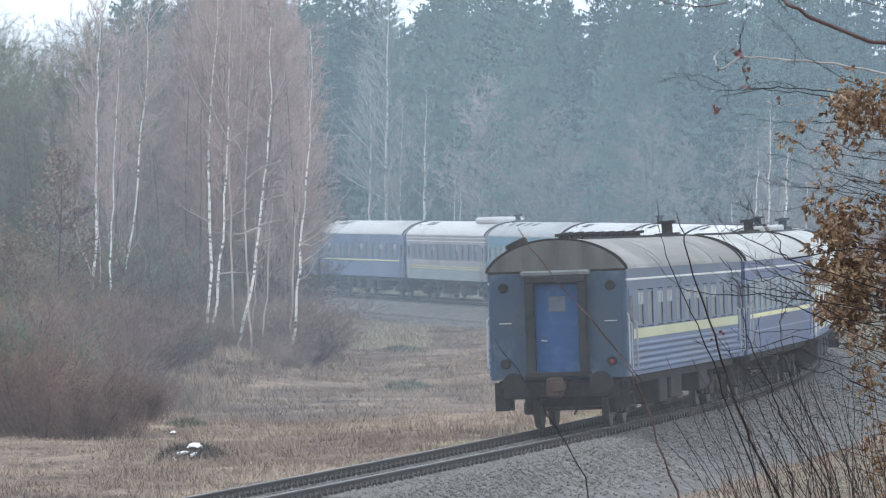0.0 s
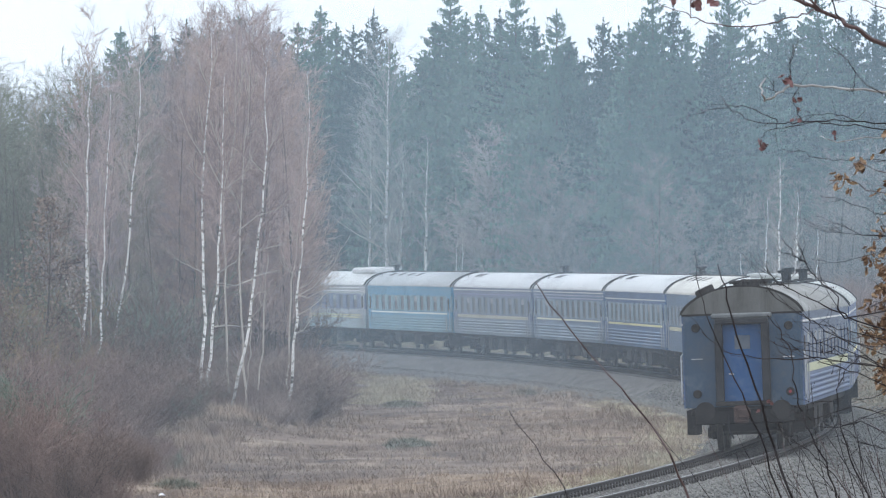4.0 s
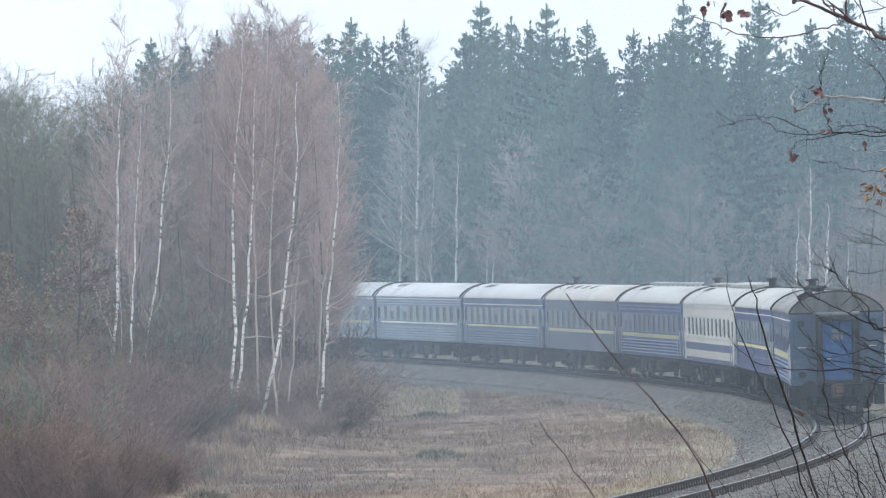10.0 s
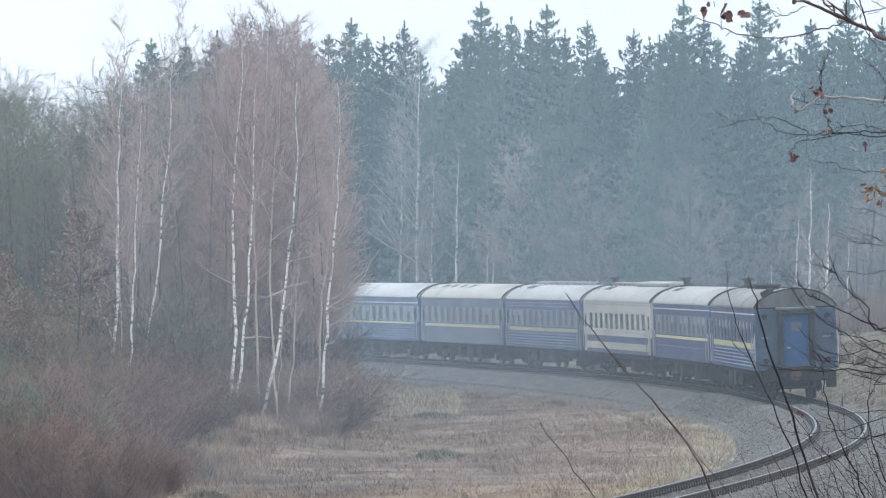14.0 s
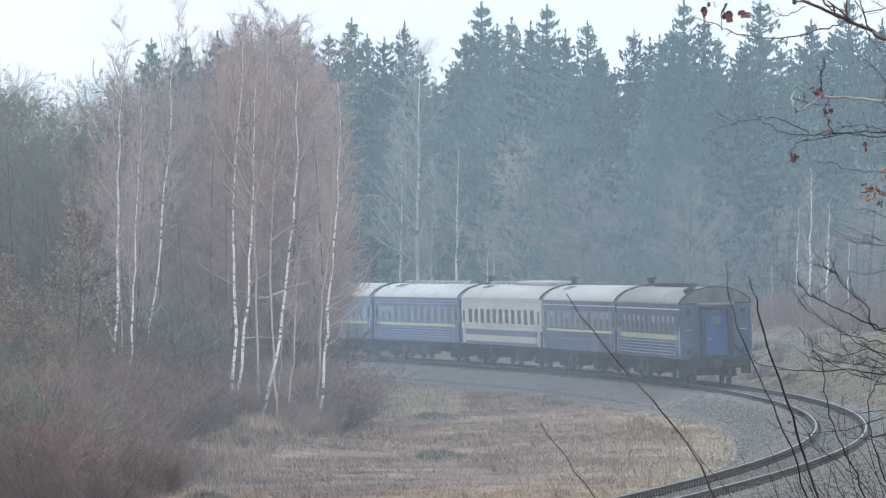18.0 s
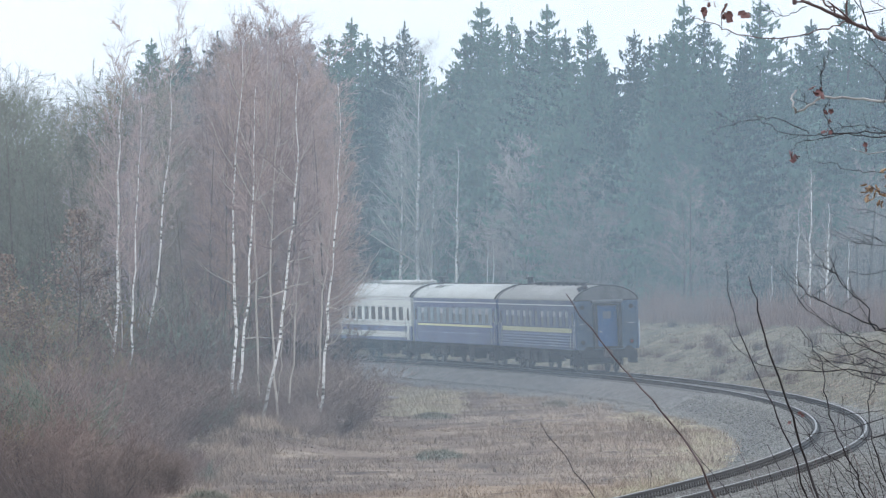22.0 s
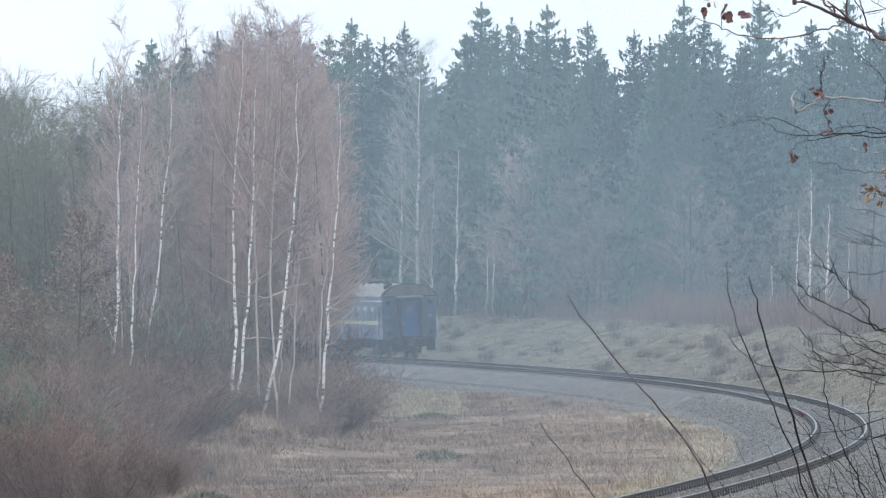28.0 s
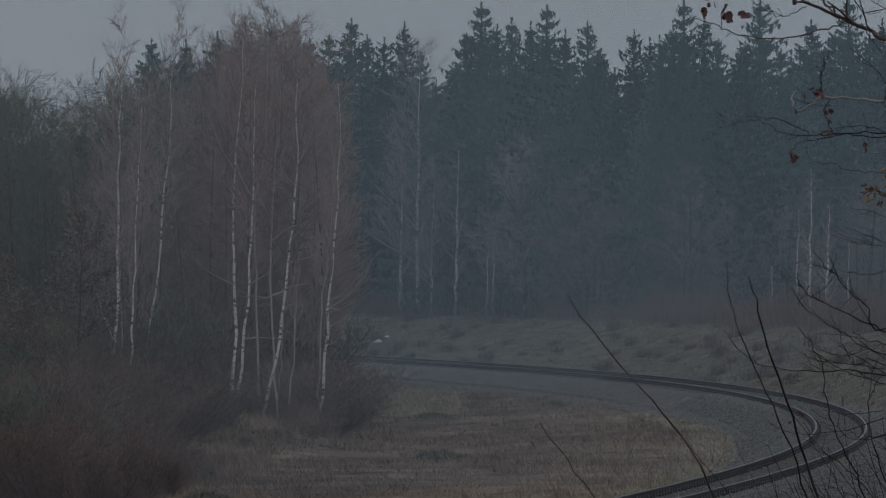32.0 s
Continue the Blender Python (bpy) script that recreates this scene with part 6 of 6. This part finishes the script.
def passenger_car(i, spec, last=False):
    rnd = random.Random(50 + i)
    words = "railway car, " + spec["words"]
    car = tagged(new("passenger_car"), words, "railway car", "cars of the train")
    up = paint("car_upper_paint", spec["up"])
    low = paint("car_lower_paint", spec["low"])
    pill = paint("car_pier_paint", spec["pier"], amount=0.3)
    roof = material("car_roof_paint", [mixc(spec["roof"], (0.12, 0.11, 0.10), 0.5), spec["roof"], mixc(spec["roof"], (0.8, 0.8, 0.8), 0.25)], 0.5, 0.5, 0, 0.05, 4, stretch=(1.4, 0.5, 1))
    # floor and ribbed lower walls
    part("underframe", Build().box(-1.4, 1.4, -HALF + 0.15, HALF - 0.15, 0.95, 1.14, 0.03), M_DARK, car)
    for o in (-1, 1):
        prof = [(o * (WIDE - 0.06), Z_SILL), (o * WIDE, Z_SILL)]
        if spec["ribs"]:
            n = 5
            for k in range(n):
                z = Z_SILL + 0.08 + (Z_RIB - Z_SILL - 0.12) * k / n
                h = (Z_RIB - Z_SILL - 0.12) / n
                prof += [(o * WIDE, z), (o * (WIDE + 0.028), z + h * 0.22), (o * (WIDE + 0.028), z + h * 0.5), (o * WIDE, z + h * 0.72)]
        prof += [(o * WIDE, Z_RIB), (o * (WIDE - 0.06), Z_RIB)]
        part("lower_wall", Build().sweep(prof, -HALF, HALF), low, car)
        xs = sorted((o * (WIDE - 0.06), o * WIDE))
        for z0, z1, c in spec["bands"]:
            proud = 0.034 if spec["ribs"] and z0 < Z_RIB else 0.006
            part("painted_band", Build().box(*sorted((o * (WIDE - 0.05), o * (WIDE + proud))), -HALF + 0.95, HALF - 0.95, z0, z1), paint("car_band_paint", c, amount=0.25), car, "painted band along the wall")
        part("upper_wall", Build().box(*xs, -HALF, HALF, Z_RIB + 0.001, Z_WIN0).box(*xs, -HALF, HALF, Z_WIN1, Z_EAVE), up, car)
        for z, c in spec["lines"]:
            part("eave_line", Build().box(*sorted((o * (WIDE - 0.05), o * (WIDE + 0.008))), -HALF, HALF, z, z + 0.045), paint("car_line_paint", c, amount=0.3), car)
        count = 11
        ends, pitch = 9.2, 18.4 / (count - 1)
        w = 1.22 if i == 2 else 0.98
        piers = Build()
        at = [-ends + pitch * k for k in range(count)]
        edges = [-HALF] + [e for a in at for e in (a - w / 2, a + w / 2)] + [HALF]
        for k in range(0, len(edges), 2):
            piers.box(*xs, edges[k], edges[k + 1], Z_WIN0 + 0.001, Z_WIN1 - 0.001)
        part("window_piers", piers, pill, car)
        fr, pa, cu = window_meshes(w)
        for a in at:
            win = new("window", fr.copy() if not fr.materials else fr)
            if not win.data.materials:
                win.data.materials.append(pill)
            win.parent = car
            win.location = (o * (WIDE - 0.035), a, (Z_WIN0 + Z_WIN1) / 2)
            pane = part("pane", pa.copy(), M_GLASS if i == 2 else M_GLASS_DUSTY, win)
            if i != 2 and rnd.random() < (0.85 if last else 0.6 if i == 1 else 0.35):
                c = part("curtain", cu, M_CURTAIN, win)
                c.location = (o * 0.022, 0, 0)
        # entrance doors at the ends of the wall
        for e in (-1, 1):
            y = e * (HALF - 0.75)
            d = part("side_door", Build().box(*sorted((o * (WIDE - 0.02), o * (WIDE + 0.012))), y - 0.37, y + 0.37, Z_SILL + 0.06, 3.12, 0.006), up, car)
            part("door_pane", Build().box(*sorted((o * (WIDE + 0.005), o * (WIDE + 0.02))), y - 0.22, y + 0.22, 2.3, 2.95, 0.006), M_GLASS, d)
            for q in (-0.48, 0.48):
                xx = o * (WIDE + 0.07)
                part("handrail", Build().tube([(o * WIDE, y + q, 1.25), (xx, y + q, 1.3), (xx, y + q, 2.35), (o * WIDE, y + q, 2.4)], [0.018] * 4, 6), M_HANDRAIL, car)
            st = Build().box(*sorted((o * 1.22, o * 1.5)), y - 0.38, y + 0.38, 0.48, 0.52).box(*sorted((o * 1.25, o * 1.5)), y - 0.38, y + 0.38, 0.78, 0.82)
            st.box(*sorted((o * 1.2, o * 1.52)), y - 0.42, y - 0.38, 0.46, 1.1).box(*sorted((o * 1.2, o * 1.52)), y + 0.38, y + 0.42, 0.46, 1.1)
            part("steps", st, M_DARK, car)
    # roof, its seams and its fittings
    part("roof", Build().sweep(roof_profile(), -HALF, HALF), roof, car, smooth=False)
    for k in (-1, 1):
        y = k * 5.2 + rnd.uniform(-0.4, 0.4)
        part("roof_seam", Build().sweep(roof_profile(0.006), y - 0.02, y + 0.02), roof, car)
    for e in (-1, 1):
        y = e * (HALF - 0.05)
        part("roof_end_rim", Build().sweep(roof_profile(0.025), y - 0.06, y + 0.06), M_DARK, car)
    def on_roof(x):
        """Height and slope of the roof at x."""
        p = roof_profile()
        xs, zs = [q[0] for q in p], [q[1] for q in p]
        return float(np.interp(x, xs, zs)), math.atan(float(np.interp(x + 0.05, xs, zs) - np.interp(x - 0.05, xs, zs)) / 0.1)

    def fitting(name, shape, mat, x, y, sink=0.02):
        z, a = on_roof(x)
        o = part(name, shape, mat, car)
        o.matrix_local = Matrix.Translation((x, y, z - sink)) @ Matrix.Rotation(-a, 4, "Y")

    def vent():
        return Build().disc((0, 0, 0.06), "z", 0.12, 0.14, 10).disc((0, 0, 0.15), "z", 0.22, 0.07, 12)

    if last:
        for k in range(8):
            fitting("roof_vent", vent(), M_DARK, -0.35, -7.6 + k * 1.9)
        fitting("roof_vent", Build().disc((0, 0, 0.1), "z", 0.26, 0.2, 14), M_DARK, -0.95, -HALF + 0.9)
    elif i == 3:
        for k in range(10):
            fitting("roof_vent", vent(), roof, -0.25, -8.1 + k * 1.8)
    elif i == 2:
        fitting("roof_duct", Build().box(-0.4, 0.4, -5.5, 5.5, 0, 0.2, 0.05), roof, -0.1, -5.0)
        for k in range(5):
            fitting("roof_vent", vent(), roof, -0.3, 2.0 + k * 1.7)
    elif i == 9:
        fitting("roof_unit", Build().box(-0.8, 0.8, -2.8, 2.8, -0.1, 0.26, 0.1), roof, 0.0, -8.0)
    for k in range({4: 4, 8: 4}.get(i, 2) if not last else 0):
        fitting("roof_hatch", Build().box(-0.2, 0.2, -0.3, 0.3, -0.01, 0.035, 0.012), M_DARK, -0.75, 8.2 - k * (2.6 if i in (4, 8) else 1.3))
    if i % 4 in (0, 2) or i == 1:
        x, y = (-0.1, HALF - 1.7) if last else (-0.1, HALF - 1.3)
        fitting("stove_chimney", Build().disc((0, 0, 0.17), "z", 0.14, 0.38, 12).disc((0, 0, 0.37), "z", 0.24, 0.08, 12).box(-0.3, 0.3, -0.32, 0.32, -0.02, 0.1, 0.02), M_DARK, x, y)
    if i in (0, 1, 2, 4, 5, 6, 8):
        part("roof_walkway", Build().box(0.1, 0.34, -9.6, 9.8, Z_TOP - 0.05, Z_TOP + 0.035), M_DARK, car)
    wires = Build()
    wires.tube([(-0.5, HALF - 0.1, Z_TOP - 0.09), (-0.9, HALF - 1.0, Z_TOP - 0.15), (-1.1, HALF - 2.4, Z_TOP - 0.29)], [0.03, 0.03, 0.03], 5)
    part("roof_cable_pipe", wires, M_DARK, car)
    # ends
    for e in (-1, 1):
        y = e * HALF
        wall_m = M_ENDBLUE if last else up
        arch = [(-WIDE, Z_SILL), (-WIDE, Z_EAVE)] + [(x * 0.992, z - 0.012) for x, z in roof_profile()[1:-1]] + [(WIDE, Z_EAVE), (WIDE, Z_SILL)]
        lowp = [(-WIDE + 0.062, Z_SILL), (-WIDE + 0.062, Z_EAVE - 0.002), (WIDE - 0.062, Z_EAVE - 0.002), (WIDE - 0.062, Z_SILL)]
        part("end_wall", Build().sweep(lowp, y - 0.08, y + 0.015 * (e > 0)) if e > 0 else Build().sweep(lowp, y - 0.015, y + 0.08), wall_m, car)
        crown = [(x * 0.985, z - 0.02) for x, z in roof_profile()]
        part("end_crown", Build().sweep(crown, y - 0.012 if e < 0 else y, y if e < 0 else y + 0.012), roof if not last else M_CROWN, car)
        g = Build()
        g0, g1 = sorted((y + e * 0.02, y + e * 0.36))
        for o in (-1, 1):
            for q in range(3):
                a0, a1 = sorted((y + e * (0.02 + 0.115 * q), y + e * (0.11 + 0.115 * q)))
                g.box(*sorted((o * 0.5, o * (0.68 + 0.03 * (q % 2)))), a0, a1, 1.32, 3.32, 0.012)
        g.box(-0.68, 0.68, g0, g1, 3.3, 3.44, 0.02)
        gw = part("gangway_bellows", g, M_RUBBER, car, "dark rubber gangway bellows")
        part("gangway_plate", Build().box(-0.72, 0.72, g0, g1, 1.2, 1.31, 0.015), M_DARK, car)
        part("gangway_canopy", Build().box(-0.78, 0.78, g0, g1, 3.44, 3.58, 0.04), up if not last else M_CANOPY, car)
        d0, d1 = sorted((y + e * 0.03, y + e * 0.075))
        door = part("gangway_door", Build().box(-0.5, 0.5, d0, d1, 1.3, 3.28, 0.01), M_DOORBLUE if last else wall_m, car, "bright blue end door")
        part("door_window", Build().box(-0.2, 0.2, *sorted((y + e * 0.07, y + e * 0.09)), 2.65, 3.0, 0.006), M_PALEPANE if last else M_GLASS, door)
        part("door_handle", Build().tube([(-0.36, y + e * 0.075, 2.02), (-0.36, y + e * 0.13, 2.02), (-0.24, y + e * 0.13, 2.01)], [0.018] * 3, 6), M_HANDRAIL, door)
        for o in (-1, 1):
            bf = Build().disc((o * 0.98, y + e * 0.22, 1.06), "y", 0.1, 0.42, 12).disc((o * 0.98, y + e * 0.44, 1.06), "y", 0.26, 0.06, 20)
            part("buffer", bf, M_DARK, car)
            x = o * (WIDE + 0.05)
            if last and e < 0:
                part("corner_handrail", Build().tube([(o * (WIDE - 0.01), y + 0.1, 1.35), (x, y - 0.02, 1.45), (x, y - 0.02, 2.5), (o * (WIDE - 0.01), y + 0.1, 2.6)], [0.018] * 4, 6), M_HANDRAIL, car)
                part("upper_lamp", Build().disc((o * 1.2, y - 0.03, 3.22), "y", 0.11, 0.1, 14), M_DARK, car)
                part("end_rail", Build().tube([(o * 1.05, y - 0.01, 2.42), (o * 1.05, y - 0.06, 2.42), (o * 1.32, y - 0.06, 2.42), (o * 1.32, y - 0.01, 2.42)], [0.014] * 4, 6), M_HANDRAIL, car)
        if last and e < 0:
            for o in (-1, 1):
                part("corner_post", Build().tube([(o * (WIDE - 0.09), y + 0.085, Z_SILL), (o * (WIDE - 0.09), y + 0.085, Z_EAVE)], [0.108, 0.108], 12), M_ENDBLUE, car)
            part("roof_gutter", Build().box(-WIDE, WIDE, y - 0.03, y - 0.012, Z_EAVE - 0.03, Z_EAVE + 0.02), M_DARK, car)
            tl = part("tail_lamp", Build().disc((1.2, y - 0.05, 1.52), "y", 0.11, 0.12, 14), M_DARK, car)
            part("red_lens", Build().disc((1.2, y - 0.115, 1.52), "y", 0.042, 0.03, 14), M_LAMPRED, tl, "glowing red lens")
            tl2 = part("tail_lamp", Build().disc((-1.2, y - 0.05, 1.52), "y", 0.11, 0.12, 14), M_DARK, car)
        cp = Build().box(-0.16, 0.16, *sorted((y, y + e * 0.5)), 0.86, 1.12, 0.04).box(-0.26, 0.12, *sorted((y + e * 0.22, y + e * 0.42)), 0.74, 1.2, 0.05)
        part("coupler", cp, M_COUPLER if last else M_DARK, car, "rusty automatic coupler")
        ho = Build()
        for o in (-0.42, 0.46):
            ho.tube([(o, y + e * 0.02, 0.95), (o, y + e * 0.22, 0.8), (o * 0.9, y + e * 0.26, 0.5), (o * 0.7, y + e * 0.12, 0.36)], [0.025] * 4, 6)
        part("brake_hose", ho, M_RUBBER, car)
        bb = Build().box(-1.3, 1.3, *sorted((y - e * 0.02, y - e * 0.2)), 0.72, 1.1, 0.03)
        part("end_beam", bb, M_DARK, car)
    # running gear
    for e in (-1, 1):
        bg = part("bogie", BOGIE, None, car)
        bg.location = (0, e * 8.5, 0)
        for q in (-1.2, 1.2):
            wsn = part("wheelset", WHEELSET, None, bg)
            wsn.location = (0, q, 0.475)
            WHEELS.append((wsn, i))
    for k, (y, w, d) in enumerate(((-4.2, 1.5, 0.62), (-1.6, 2.2, 0.55), (1.6, 1.2, 0.6), (4.0, 1.8, 0.5))):
        for o in (-1, 1):
            if rnd.random() < 0.75:
                part("equipment_box", Build().box(*sorted((o * 0.75, o * 1.4)), y - w / 2, y + w / 2, 1.0 - d, 1.0, 0.04), M_DARK, car)
    part("air_tank", Build().disc((0.2, 0, 0.75), "y", 0.22, 2.4, 14, 0.08), M_DARK, car)
    return car


M_CROWN = material("rust_stained_cream", [(0.07, 0.066, 0.06), (0.11, 0.108, 0.10), (0.145, 0.145, 0.138)], 1.2, 0.7, 0, 0.1, 6, stretch=(2.5, 1, 0.5))
M_CANOPY = paint("grey_canopy_paint", (0.12, 0.13, 0.135))
M_PALEPANE = material("clouded_pane", [(0.07, 0.095, 0.14), (0.13, 0.155, 0.19)], 3, 0.35)
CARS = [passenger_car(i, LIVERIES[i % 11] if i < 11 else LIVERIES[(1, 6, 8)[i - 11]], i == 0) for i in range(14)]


def rear_end(t):
    """Arc length of the train's rear end at t seconds."""
    return float(np.interp(t, [0, 1, 2, 3, 6, 9, 13, 19, 23, 28, 32], [-41.0, -31.6, -23.2, -14.4, 12.6, 40.6, 77.1, 133.5, 171.9, 219.3, 257.3]))


def motions():
    for i, car in enumerate(CARS):
        rows = []
        for t in range(33):
            c = rear_end(t) + CAR * i + HALF
            a, b = on_track(c - 8.5), on_track(c + 8.5)
            d = b - a
            yaw = math.atan2(-d.x, d.y)
            m = Matrix.Translation((a + b) / 2) @ Matrix.Rotation(yaw, 4, "Z") @ Matrix.Rotation(-CANT, 4, "Y")
            rows.append((float(t), m))
        walk(car, rows)
    # the wheels roll
    for wheel, i in WHEELS:
        if i > 7:
            continue
        x, y, z = wheel.location
        rows = []
        for k in range(32 * 15 + 1):
            t = k / 15
            rows.append((t, Matrix.Translation((x, y, z)) @ Matrix.Rotation(-(rear_end(t) + 50) / 0.475 % (2 * math.pi), 4, "X")))
        walk(wheel, rows)


motions()
